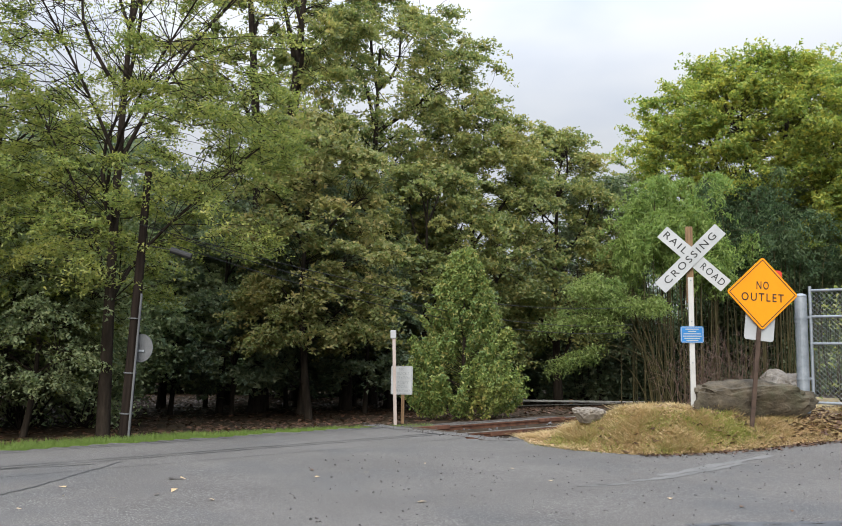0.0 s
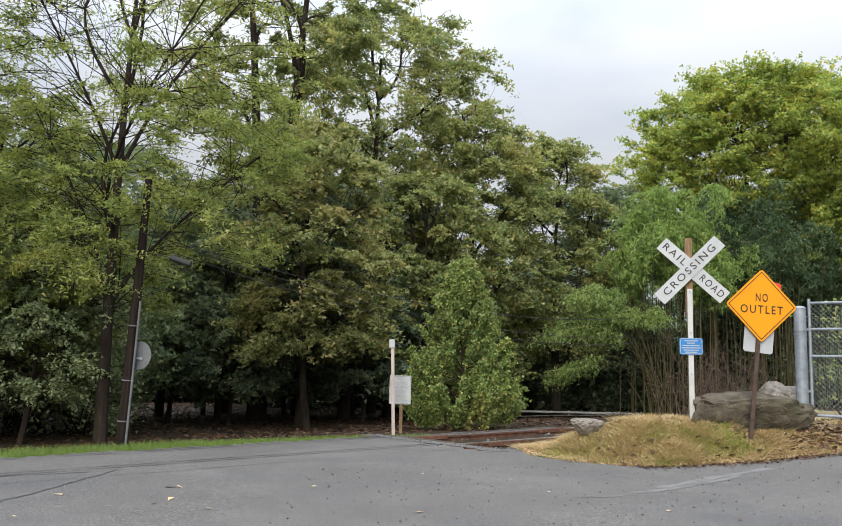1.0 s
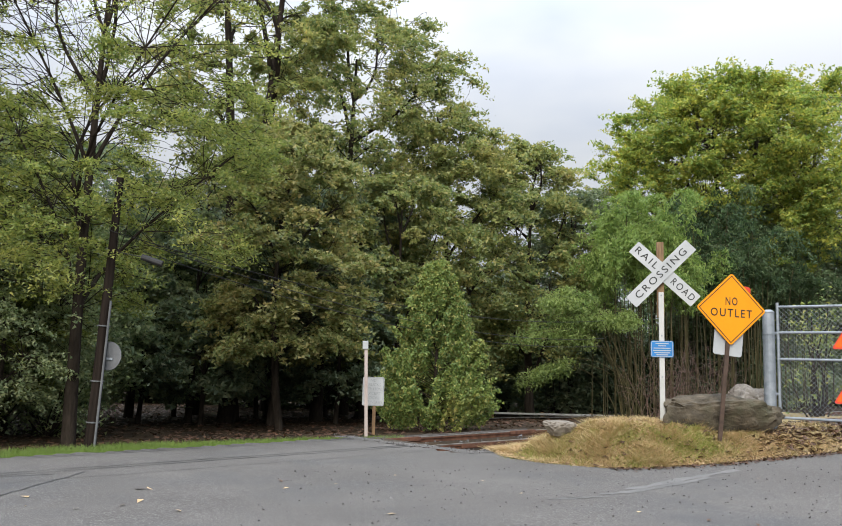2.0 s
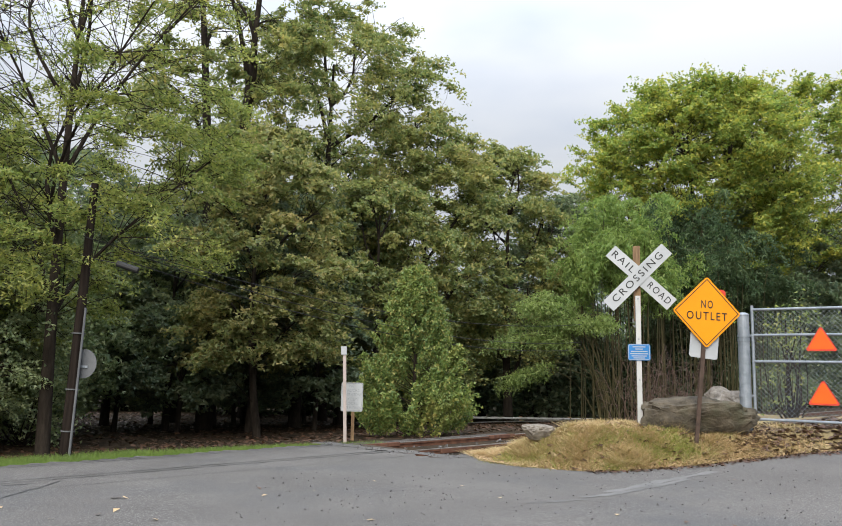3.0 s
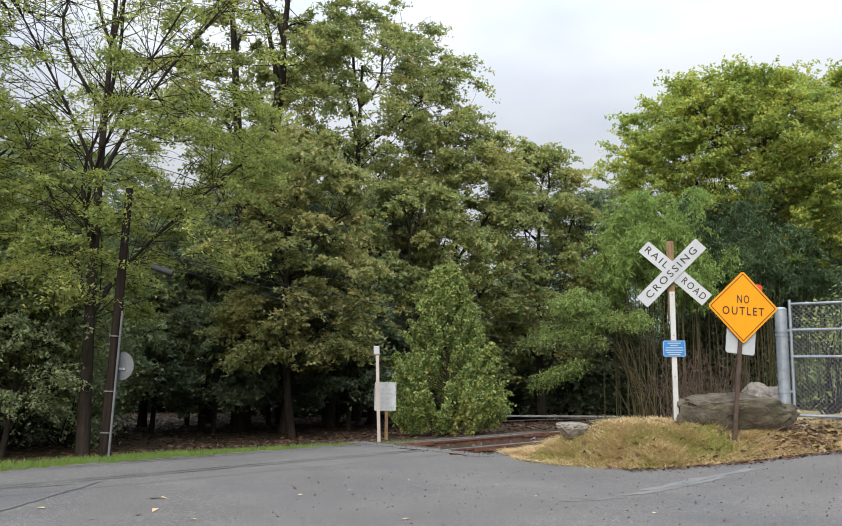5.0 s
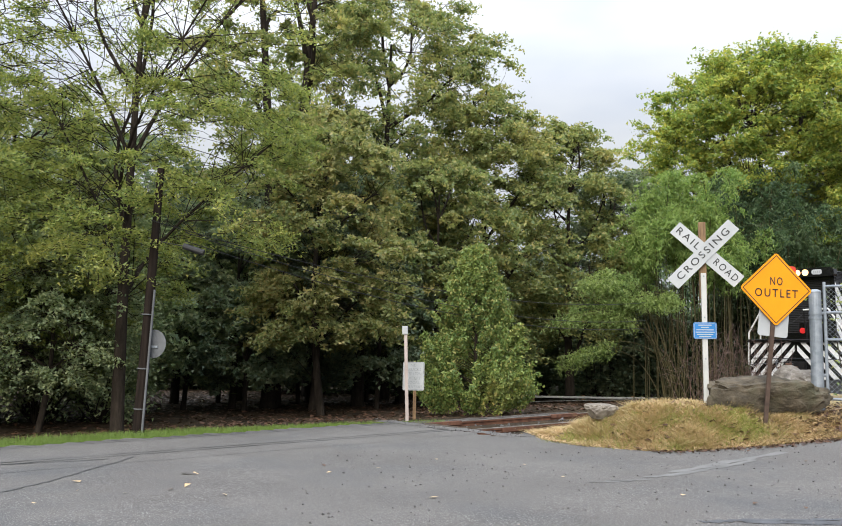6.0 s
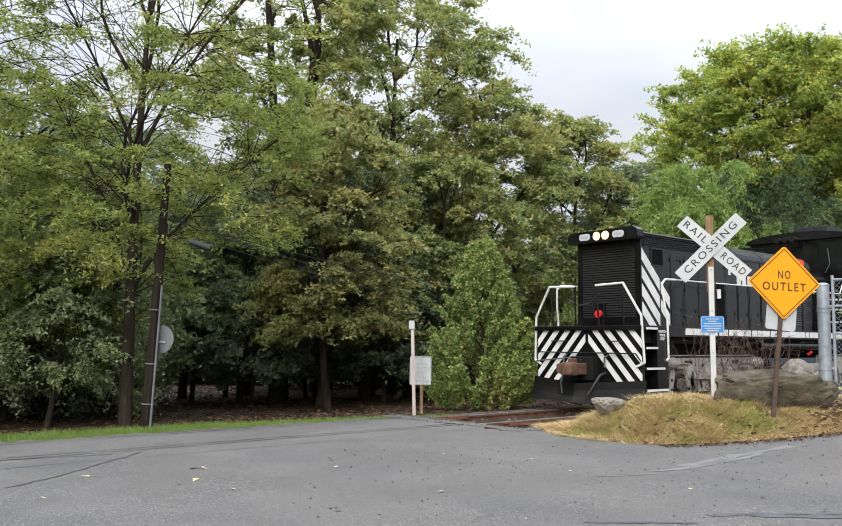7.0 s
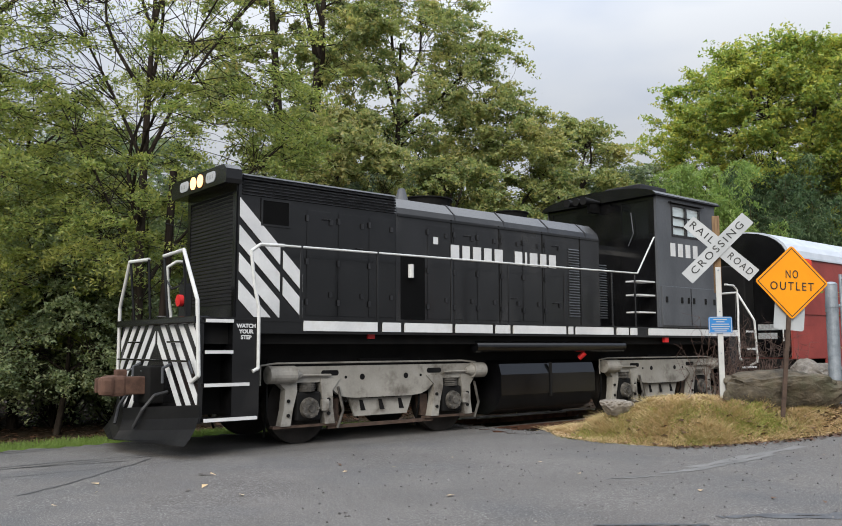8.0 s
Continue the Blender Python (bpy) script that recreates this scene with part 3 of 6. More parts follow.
for k, (x, y, h, r) in enumerate(((-7.5, 16.9, 4.2, 1.9), (-9.6, 17.2, 5.6, 2.1), (-8.3, 19.6, 6.8, 2.1))):
    tree("young_ash", x, y, h, 0.9, r, "leaf_grey", 170 + k, puffs=110, per=300, puff=0.6, size=0.048, trunk=0.08, label="young grey-green tree at the edge of the wood", limbs=9)
tree("dark_maple", 22.8, 42.0, 11.5, 1.0, 4.2, "leaf_dark", 163, puffs=160, per=160, puff=0.85, trunk=0.2, size=0.16, label="dark green tree beyond the gate")
tree("dark_maple", 19.0, 40.0, 10.5, 1.0, 3.8, "leaf_dark", 160, puffs=150, per=160, puff=0.8, trunk=0.2, size=0.13, label="dark green tree beyond the gate")
tree("dark_maple", 26.5, 47.0, 11.0, 1.0, 4.4, "leaf_dark", 161, puffs=150, per=160, puff=0.85, trunk=0.2, size=0.15, label="dark green tree beyond the gate")
tree("dark_maple", 32.5, 48.5, 11.5, 1.0, 4.6, "leaf_dark", 162, puffs=150, per=160, puff=0.9, trunk=0.2, size=0.15, label="dark green tree beyond the gate")

# slim dark trunks of the inner wood, their crowns lost in the others
for k, (x, y, h, r) in enumerate(((-2.75, 24.2, 7.0, 0.13), (-1.6, 27.0, 8.0, 0.24), (-5.2, 24.6, 6.5, 0.12), (-6.0, 29.5, 9.0, 0.2), (-3.4, 29.0, 9.0, 0.18), (-0.2, 30.0, 8.5, 0.2), (0.6, 34.0, 9.0, 0.2), (-7.6, 27.0, 8.0, 0.16))):
    tree("forest_tree", x, y, h, 3.4, 1.7, "leaf_dark", 210 + k, puffs=46, per=220, puff=0.7, size=0.085, trunk=r, label="slim dark-trunked tree within the wood", limbs=6)

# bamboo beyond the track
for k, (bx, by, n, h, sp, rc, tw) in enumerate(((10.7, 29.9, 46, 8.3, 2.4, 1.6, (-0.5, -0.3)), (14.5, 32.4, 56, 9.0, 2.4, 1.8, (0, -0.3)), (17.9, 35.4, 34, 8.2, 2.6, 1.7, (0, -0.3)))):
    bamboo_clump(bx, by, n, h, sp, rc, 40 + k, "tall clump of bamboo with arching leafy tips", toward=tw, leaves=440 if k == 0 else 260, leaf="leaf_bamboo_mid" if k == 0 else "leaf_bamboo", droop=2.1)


def arching_bamboo(x, y, tips, seed, label):
    """Canes that lean far out of the clump and end in hanging plumes of narrow leaves."""
    rng = np.random.default_rng(seed)
    z0 = ground_height(x, y)
    top = thing("bamboo_clump", pose(x, y, z0), label, "bamboo", "bamboo by the track")
    pts, sz = [], []
    for dx, dz, lift, full in tips:
        for k in range(3):
            tubes = Tubes()
            a = Vector((rng.normal() * 0.35, rng.normal() * 0.3, -0.05))
            b = Vector((dx + rng.normal() * 0.22, rng.normal() * 0.5, dz - z0 + rng.normal() * 0.12))
            m = Vector((a.x + (b.x - a.x) * 0.28, (a.y + b.y) / 2, b.z + lift))
            line = [a * (1 - u) ** 2 + m * 2 * u * (1 - u) + b * u * u for u in (i / 12 for i in range(13))]
            tubes.add(line, 0.021, 0.005, 5)
            for j in range(26):
                u = 1.0 - rng.uniform(0.0, 0.72 * full) ** 1.1
                i = min(11, int(u * 12))
                p = line[i].lerp(line[i + 1], u * 12 - i)
                side = Vector((rng.normal() * 0.8 - 0.3, rng.normal(), 0.15)) * 0.3
                tubes.add([p, p + side * 0.6 + Vector((0, 0, 0.05)), p + side], 0.006, 0.003, 3)
                n = 24
                q = rng.uniform(0.0, 1.2, n)[:, None]
                c = np.array(p) + q * np.array(side) + rng.normal(size=(n, 3)) * (0.1, 0.1, 0.06)
                c[:, 2] -= 0.34 * q[:, 0] ** 2
                pts.append(c)
                sz.append(rng.uniform(0.03, 0.05, n))
            part("cane", tubes.mesh("cane", M["bamboo"]), None, top)
    part("foliage", leaf_mesh("foliage", np.concatenate(pts), np.concatenate(sz), rng, M["leaf_bamboo_light"], 0.1, 3.6, 1.2), None, top)


arching_bamboo(9.7, 28.6, [(-3.7, 3.75, 1.0, 0.6), (-3.1, 4.0, 1.1, 0.6), (-4.6, 2.55, 1.5, 0.75), (-3.7, 3.0, 1.2, 0.7), (-3.9, 1.2, 1.7, 0.5), (-2.2, 3.5, 0.8, 0.5), (-1.4, 3.4, 0.8, 0.5), (-0.4, 3.4, 0.6, 0.5)], 52, "leaning bamboo canes with hanging light green plumes")

# dark undergrowth
undergrowth("woodland_shrub", [(-19 + 1.9 * i, 28.5 + 3.0 * math.sin(i * 2.1), 1.5, 2.8 + 1.0 * math.sin(i * 1.3)) for i in (0, 2, 4)], 60, "leaf_dark", 0.13, "dark green woodland shrub")
undergrowth("woodland_shrub", [(-13.8 + 1.3 * i, 18.6 + 1.2 * math.sin(i * 1.7), 1.3, 3.0 + 1.0 * math.sin(i * 2.3)) for i in range(6)], 80, "leaf_grey", 0.07, "grey-green shrub at the edge of the wood", per=250)
undergrowth("woodland_shrub", [(4.5 + 2.2 * i, 38.5 + 1.0 * math.sin(i * 2.0), 1.9, 4.0 + 0.8 * math.sin(i * 1.4)) for i in range(7)], 130, "leaf_dark", 0.15, "dark green shrub behind the bamboo", per=240)
undergrowth("woodland_shrub", [(-17 + 2.4 * i, 37.5 + 1.4 * math.sin(i * 2.2), 1.9, 2.9 + 0.6 * math.sin(i * 1.4)) for i in range(9)], 140, "leaf_dark", 0.17, "dark green shrub deep in the wood", per=170)
undergrowth("trackside_shrub", [(19.0, 37.4, 1.6, 3.6), (21.8, 39.4, 1.8, 4.0), (24.8, 41.8, 1.8, 3.6), (27.8, 44.2, 1.8, 3.6)], 100, "leaf_dark", 0.15, "dark green shrub beyond the track", per=170)


undergrowth("leafy_vine", [(8.9, 15.6, 0.6, 2.5)], 180, "leaf_bright", 0.05, "bright green leafy vine behind the gate", per=32)


def far_woods():
    """The closed edge of the wood behind everything: many clumps of leaves."""
    rng = np.random.default_rng(33)
    pts, tubes = [], Tubes()
    for k in range(620):
        x = rng.uniform(-45, 34)
        y = 46 + rng.uniform(0, 8) - 0.15 * abs(x)
        h = 7.6 + 2.2 * noise.noise(Vector((x * 0.13, 0, 5)))
        low = 1.5 + 0.9 * noise.noise(Vector((x * 0.35, 3, 0))) if x < 4 else 0.0
        z = low + rng.uniform(0.0, 1.0) * (h - low)
        n = 95
        pts.append(np.array((x, y, z)) + rng.normal(size=(n, 3)) * (0.75, 0.6, 0.45))
        if k % 5 == 0:
            tubes.add([(x, y, -0.5), (x + rng.normal() * 0.4, y, h * 0.9)], 0.16, 0.05, 5)
    pts = np.concatenate(pts)
    tagged(part("far_woods", leaf_mesh("far_woods", pts, rng.uniform(0.16, 0.34, len(pts)), rng, M["leaf_dark"], 0.2)), "distant dark green woodland", "woodland", kind="stuff")
    tagged(part("far_trunks", tubes.mesh("far_trunks", M["bark"])), "dark trunks of the distant wood", "woodland", kind="stuff")


far_woods()


# ---------------------------------------------------------------- railway track
track = thing("railway_track", pose(*on_track(0), 0, 0, 0), "single railway track with rusty rails through the road", "railway track", kind="structure")
TRACK_BASIS = Matrix(((-ALONG.x, NEAR.x, 0), (-ALONG.y, NEAR.y, 0), (0, 0, 1))).to_4x4()
track.matrix_world = Matrix.Translation(on_track(0)) @ TRACK_BASIS @ Matrix.Rotation(math.atan(GRADE), 4, "Y")
for side, low in ((-0.7535, -0.05), (0.7535, -0.03)):
    prof = [(-0.07, -0.172), (0.07, -0.172), (0.07, -0.16), (0.012, -0.14), (0.012, -0.05), (0.036, -0.04), (0.036, -0.012), (-0.036, -0.012), (-0.036, -0.04), (-0.012, -0.05), (-0.012, -0.14), (-0.07, -0.16)]
    part("rail", prism([(side + u, v + low) for u, v in prof], -110, 30, "x"), M["rail_side"], track, "rusty brown steel rail")
    part("rail_head", boxed(-110, 30, side - 0.034, side + 0.034, low - 0.012, low), M["rail_top"], track, "worn shiny rail head")
tie_mesh = bpy.data.meshes.new("sleeper")
tb = boxed(-0.11, 0.11, -1.28, 1.28, -0.34, -0.175, 0.012)
tb.to_mesh(tie_mesh)
tb.free()
tie_mesh.materials.append(M["tie"])
for k in range(60):
    o = part("sleeper", tie_mesh, None, track)
    o.location = (-4.6 - 0.53 * k, 0.03 * math.sin(k * 2.3), 0.012 * math.sin(k * 1.1))


def stones(name, places, sizes, rng, material):
    """Many small angular stones in one mesh."""
    base = np.array([(1, 0, -0.3), (-0.4, 0.9, -0.35), (-0.5, -0.8, -0.3), (0.3, 0.2, 0.8), (-0.3, -0.1, 0.55)], float)
    tri = np.array([(0, 1, 3), (1, 4, 3), (1, 2, 4), (2, 0, 3), (2, 3, 4), (0, 2, 1)])
    v, f = [], []
    for k, (p, s) in enumerate(zip(places, sizes)):
        e = Euler(rng.uniform(0, 6.28, 3)).to_matrix()
        v.append(np.array([np.array(e @ Vector(b * rng.uniform(0.7, 1.3))) for b in base]) * s + np.array(p))
        f.append(tri + 5 * k)
    return mesh_of(name, np.concatenate(v), [tuple(int(i) for i in t) for t in np.concatenate(f)], material)


rng = np.random.default_rng(5)
pl = []
while len(pl) < 6500:
    s, d = rng.uniform(4.2, 24) if rng.uniform() < 0.8 else rng.uniform(24, 45), rng.normal() * 1.15
    if abs(abs(d) - 0.7535) > 0.09 and abs(d) < 2.3:
        pl.append(on_track(s, d, -0.21 + 0.03 * rng.normal() - 0.07 * max(0, abs(d) - 1.3)))
tagged(part("ballast", stones("ballast", pl, rng.uniform(0.025, 0.06, len(pl)), rng, M["gravel"])), "grey crushed stone ballast between the sleepers", "ballast", kind="stuff")
bed = [(s, d) for s in steps(4.2, 110, 1.0) for d in (-2.9, -1.7, -1.0, 1.0, 1.7, 2.6)]
bv = [on_track(s, d, -0.24 if abs(d) < 1.9 else -0.42) for s, d in bed]
nb = len(bv) // 6
tagged(part("track_bed", mesh_of("track_bed", bv, [(a * 6 + b, (a + 1) * 6 + b, (a + 1) * 6 + b + 1, a * 6 + b + 1) for a in range(nb - 1) for b in range(5)], M["gravel"])),
       "dark stone bed under the track", "track bed", kind="structure")


# sloping stone shoulder between the asphalt's edge and the track bed
M["dirt"] = surface("road_edge_dirt", (0.045, 0.038, 0.033), (0.1, 0.088, 0.076), 6, 0.95, grain=40, grain_mix=0.7, bump=1.0, bump_depth=0.02)
shoulder = [on_track(s0, d0, z0 - 0.02 * noise.noise(Vector((s0 * 3, d0 * 3, 1)))) for s0 in steps(4.0, 10.0, 0.2) for d0, z0 in ((-1.3, -0.07), (-0.95, -0.22), (0.95, -0.25), (1.5, -0.09), (2.0, -0.05), (2.4, -0.09))]
tagged(part("track_shoulder", mesh_of("track_shoulder", shoulder, [(a * 6 + b, (a + 1) * 6 + b, (a + 1) * 6 + b + 1, a * 6 + b + 1) for a in range(len(shoulder) // 6 - 1) for b in range(5)], M["dirt"], True)),
       "dirty gravel shoulder beside the rails", "gravel", kind="structure")


# ---------------------------------------------------------------- signs
def facing(x, y, z, turn=0.0, lean=0.0):
    """A pose whose -y side looks back to the road; turn in degrees, lean sideways."""
    return pose(x, y, z, 0, lean, turn)


def crossing_sign():
    x, y = 4.70, 12.68
    z = 0.74
    t = thing("crossing_sign", facing(x, y, z, -14, -0.3), "white crossbuck railroad crossing sign on a post in the mound", "crossing sign")
    part("post", boxed(-0.04, 0.04, -0.035, 0.035, -0.35, 1.95, 0.006), M["white"], t, "white painted lower post with bolt holes")
    part("upper_post", boxed(-0.055, 0.055, 0.03, 0.12, 1.55, 2.78, 0.008), M["wood_post"], t, "bare brown wooden upper post")
    for ang, words, yy in ((45, None, -0.045), (-45, None, -0.03)):
        rot = Matrix.Translation((0.0 if ang == 45 else 0.055, 0, 2.25)) @ Matrix.Rotation(radians(-ang if ang == 45 else 43), 4, "Y")
        bm = prism(rounded(1.33 if ang == 45 else 1.3, 0.232, 0.012), yy - 0.004, yy + 0.004)
        bm.transform(rot)
        blade = part("blade", bm, M["sign_white"], t, "white blade with black letters")
        for word, at in ((("CROSSING", 0.0),) if ang == 45 else (("RAIL", -0.38), ("ROAD", 0.38))):
            me = lettering("lettering", word, 0.16, M["ink"], 0.0015, 0.98, 0.0008, 1.3)
            w = max(v.co.x for v in me.vertices) - min(v.co.x for v in me.vertices)
            goal = 1.08 if word == "CROSSING" else 0.44
            me.transform(Matrix.Diagonal((goal / w, 1, 1, 1)))
            me.transform(rot @ Matrix.Translation((at, yy - 0.006, 0)))
            part("lettering", me, None, blade, "black capital letters")
    for px, pz in ((0, 1.9), (0, 1.25), (0, 0.6), (0, 2.25)):
        part("bolt", rodded((px, -0.05 if pz > 2 else -0.036, pz), (px, -0.06 if pz > 2 else -0.044, pz), 0.012), M["galvanised"], t)
    plate = part("blue_plate", prism([(a, b + 1.04) for a, b in rounded(0.35, 0.26, 0.03)], -0.05, -0.044), M["sign_blue"], t, "small blue notice with white lines of writing")
    part("border", prism_ring(0.35, 0.26, 0.008, 1.04, -0.0525), M["sign_white"], plate)
    for i, (w, zz) in enumerate(((0.2, 0.085), (0.12, 0.05), (0.26, 0.012), (0.28, -0.025), (0.24, -0.06), (0.18, -0.092))):
        part("writing", boxed(-w / 2, w / 2, -0.0535, -0.051, 1.04 + zz - 0.007, 1.04 + zz + 0.007), M["sign_white"], plate)
    return t


def prism_ring(w, h, b, z, y):
    bm = bmesh.new()
    for x0, x1, z0, z1 in ((-w / 2 + 0.02, w / 2 - 0.02, h / 2 - 2 * b, h / 2 - b), (-w / 2 + 0.02, w / 2 - 0.02, -h / 2 + b, -h / 2 + 2 * b),
                           (-w / 2 + b, -w / 2 + 2 * b, -h / 2 + 0.02, h / 2 - 0.02), (w / 2 - 2 * b, w / 2 - b, -h / 2 + 0.02, h / 2 - 0.02)):
        box(bm, x0, x1, y, y + 0.002, z + z0, z + z1)
    return bm


def no_outlet_sign():
    t = thing("no_outlet_sign", facing(5.34, 12.02, 0.53, 2, 6.0), "yellow diamond no outlet sign on a rusty post", "road sign")
    part("post", boxed(-0.03, 0.03, -0.015, 0.02, -0.4, 1.5, 0.004), M["rust_post"], t, "rusty steel channel post")
    # the plate hangs almost level on its leaning post
    rot = Matrix.Translation((0, 0, 1.88)) @ Matrix.Rotation(radians(41), 4, "Y")
    bm = prism(rounded(0.79, 0.79, 0.045), -0.024, -0.018)
    bm.transform(rot)
    plate = part("plate", bm, M["sign_yellow"], t, "yellow diamond plate")
    ring = bmesh.new()
    for a, b, c, d in ((-0.36, 0.36, 0.348, 0.36), (-0.36, 0.36, -0.36, -0.348), (-0.36, -0.348, -0.348, 0.348), (0.348, 0.36, -0.348, 0.348)):
        box(ring, a * 1.02, b * 1.02, -0.0265, -0.0245, c * 1.02, d * 1.02)
    ring.transform(rot)
    part("border", ring, M["ink"], plate, "thin black border")
    for word, zz, goal in (("NO", 0.115, 0.19), ("OUTLET", -0.065, 0.66)):
        me = lettering("lettering", word, 0.175, M["ink"], 0.0012, 1.0, 0.001, 1.28)
        w = max(v.co.x for v in me.vertices) - min(v.co.x for v in me.vertices)
        me.transform(Matrix.Diagonal((goal / w, 1, 1, 1)))
        me.transform(rot @ Matrix.Rotation(radians(-45), 4, "Y") @ Matrix.Translation((0, -0.027, zz)))
        part("lettering", me, None, plate, "black capital letters")
    part("back_plate", prism([(a + 0.02, b + 1.40) for a, b in rounded(0.46, 0.46, 0.04)], 0.028, 0.034), M["sign_white"], t, "white plate behind the diamond")
    part("red_plate", prism([(a + 0.2, b + 2.14) for a, b in rounded(0.24, 0.26, 0.05)], 0.045, 0.051), M["sign_red"], t, "red plate behind the diamond")
    return t


def weight_sign():
    t = thing("weight_limit_sign", facing(0.20, 17.9, ground_height(0.2, 17.9) - 0.09, -2), "white truck weight limit sign with faded writing", "road sign")
    part("post", boxed(-0.035, 0.035, -0.02, 0.02, -0.2, 1.0, 0.004), M["wood_post"], t, "brown channel post")
    plate = part("plate", prism([(a - 0.03, b + 1.03) for a, b in rounded(0.47, 0.62, 0.03)], -0.03, -0.024), M["sign_white"], t)
    part("border", prism_ring(0.47, 0.62, 0.012, 1.03, -0.033), M["faded_ink"], plate).location.x = -0.03
    for k, word in enumerate(("NO", "TRUCKS", "OVER 4 TONS", "EXCEPT", "LOCAL", "DELIVERIES")):
        me = lettering("lettering", word, 0.088, M["faded_ink"], 0.001)
        w = max(v.co.x for v in me.vertices) - min(v.co.x for v in me.vertices)
        me.transform(Matrix.Diagonal((min(1.0, 0.39 / w), 1, 1, 1)))
        me.transform(Matrix.Translation((-0.03, -0.033, 1.03 + 0.235 - 0.094 * k)))
        part("lettering", me, None, plate, "faded dark letters")


def white_post():
    x, y = 0.05, 17.45
    t = thing("white_post", facing(x, y, ground_height(x, y) - 0.09, 0, -2.2), "slim pinkish white post with a small box on top", "post")
    part("shaft", boxed(-0.035, 0.035, -0.035, 0.035, -0.2, 2.0, 0.006), M["post_pink"], t)
    part("cap", boxed(-0.075, 0.05, -0.06, 0.06, 1.92, 2.1, 0.015), M["sign_white"], t, "white box on top")


M["post_pink"] = surface("faded_post", (0.3, 0.245, 0.22), (0.45, 0.39, 0.36), 3, 0.7, grain=30, stretch=(1, 1, 0.4), dirt=(0.6, 0.6, 0.58), dirt_scale=1.0)
crossing_sign()
no_outlet_sign()
weight_sign()
white_post()


# ---------------------------------------------------------------- gate and its post
GATE_A, GATE_B = Vector((6.66, 12.76, 0)), Vector((9.6, 10.35, 0))


def chain_gate():
    d = (GATE_B - GATE_A)
    t = thing("chain_link_gate", pose(GATE_A.x, GATE_A.y, 0.70, 0, 0, math.degrees(math.atan2(d.y, d.x))), "galvanised chain-link swing gate, closed", "gate")
    w, h = d.length, 1.83
    for z in (0.05, 0.98, 1.41, h):
        part("rail", rodded((0, 0, z), (w, 0, z), 0.021), M["galvanised"], t)
    for x in (0.0, w):
        part("stile", rodded((x, 0, -0.02), (x, 0, h + 0.07), 0.024), M["galvanised"], t)
    v, f = [], []

    def wire(x0, z0, x1, z1, y):
        b = len(v)
        for x, z in ((x0, z0), (x1, z1)):
            for dy, dz in ((-0.002, -0.0014), (0.002, -0.0014), (0, 0.0024)):
                v.append((x, y + dy, z + dz))
        f.extend([(b, b + 1, b + 4, b + 3), (b + 1, b + 2, b + 5, b + 4), (b + 2, b, b + 3, b + 5)])
    p = 0.075
    k = -h
    while k < w:
        a0, a1 = max(0, k), min(w, k + h)
        wire(a0, a0 - k, a1, a1 - k, 0.003)
        wire(a0, h - (a0 - k), a1, h - (a1 - k), -0.003)
        k += p
    part("mesh", mesh_of("mesh", v, f, M["galvanised"]), None, t, "diamond wire mesh")
    part("hinge", rodded((-0.17, 0, 0.42), (0, 0, 0.42), 0.025), M["galvanised"], t)
    part("hinge", rodded((-0.17, 0, 1.40), (0, 0, 1.40), 0.025), M["galvanised"], t)
    for x, z in ((1.02, 1.32), (1.02, 0.48)):
        tri = [(-0.2, -0.17), (0.2, -0.17), (0.22, -0.145), (0.02, 0.2), (-0.02, 0.2), (-0.22, -0.145)]
        r = thing("warning_triangle", t.matrix_world @ pose(x, -0.03, z), "orange reflective warning triangle on the gate", "warning triangle", "triangles on the gate")
        part("border", prism(tri, -0.004, 0.004), M["sign_red"], r, "dark red border")
        part("face", prism([(u * 0.84, v2 * 0.84) for u, v2 in tri], -0.008, -0.0045), M["orange"], r, "bright orange face")


def gate_post():
    t = thing("gate_post", pose(6.54, 12.83, 0.4), "stout galvanised steel gate post", "post")
    part("shaft", rodded((0, 0, -0.4), (0, 0, 2.05), 0.094, sides=20), M["galvanised"], t)
    bm = bmesh.new()
    bmesh.ops.create_uvsphere(bm, u_segments=20, v_segments=8, radius=0.098, matrix=Matrix.Translation((0, 0, 2.04)) @ Matrix.Diagonal((1, 1, 0.5, 1)))
    part("cap", bm, M["galvanised"], t, "domed cap")
    for z in (0.72, 1.70, 1.63):
        part("band", rodded((0, 0, z - 0.025), (0, 0, z + 0.025), 0.101, sides=20), M["galvanised"], t)


chain_gate()
gate_post()


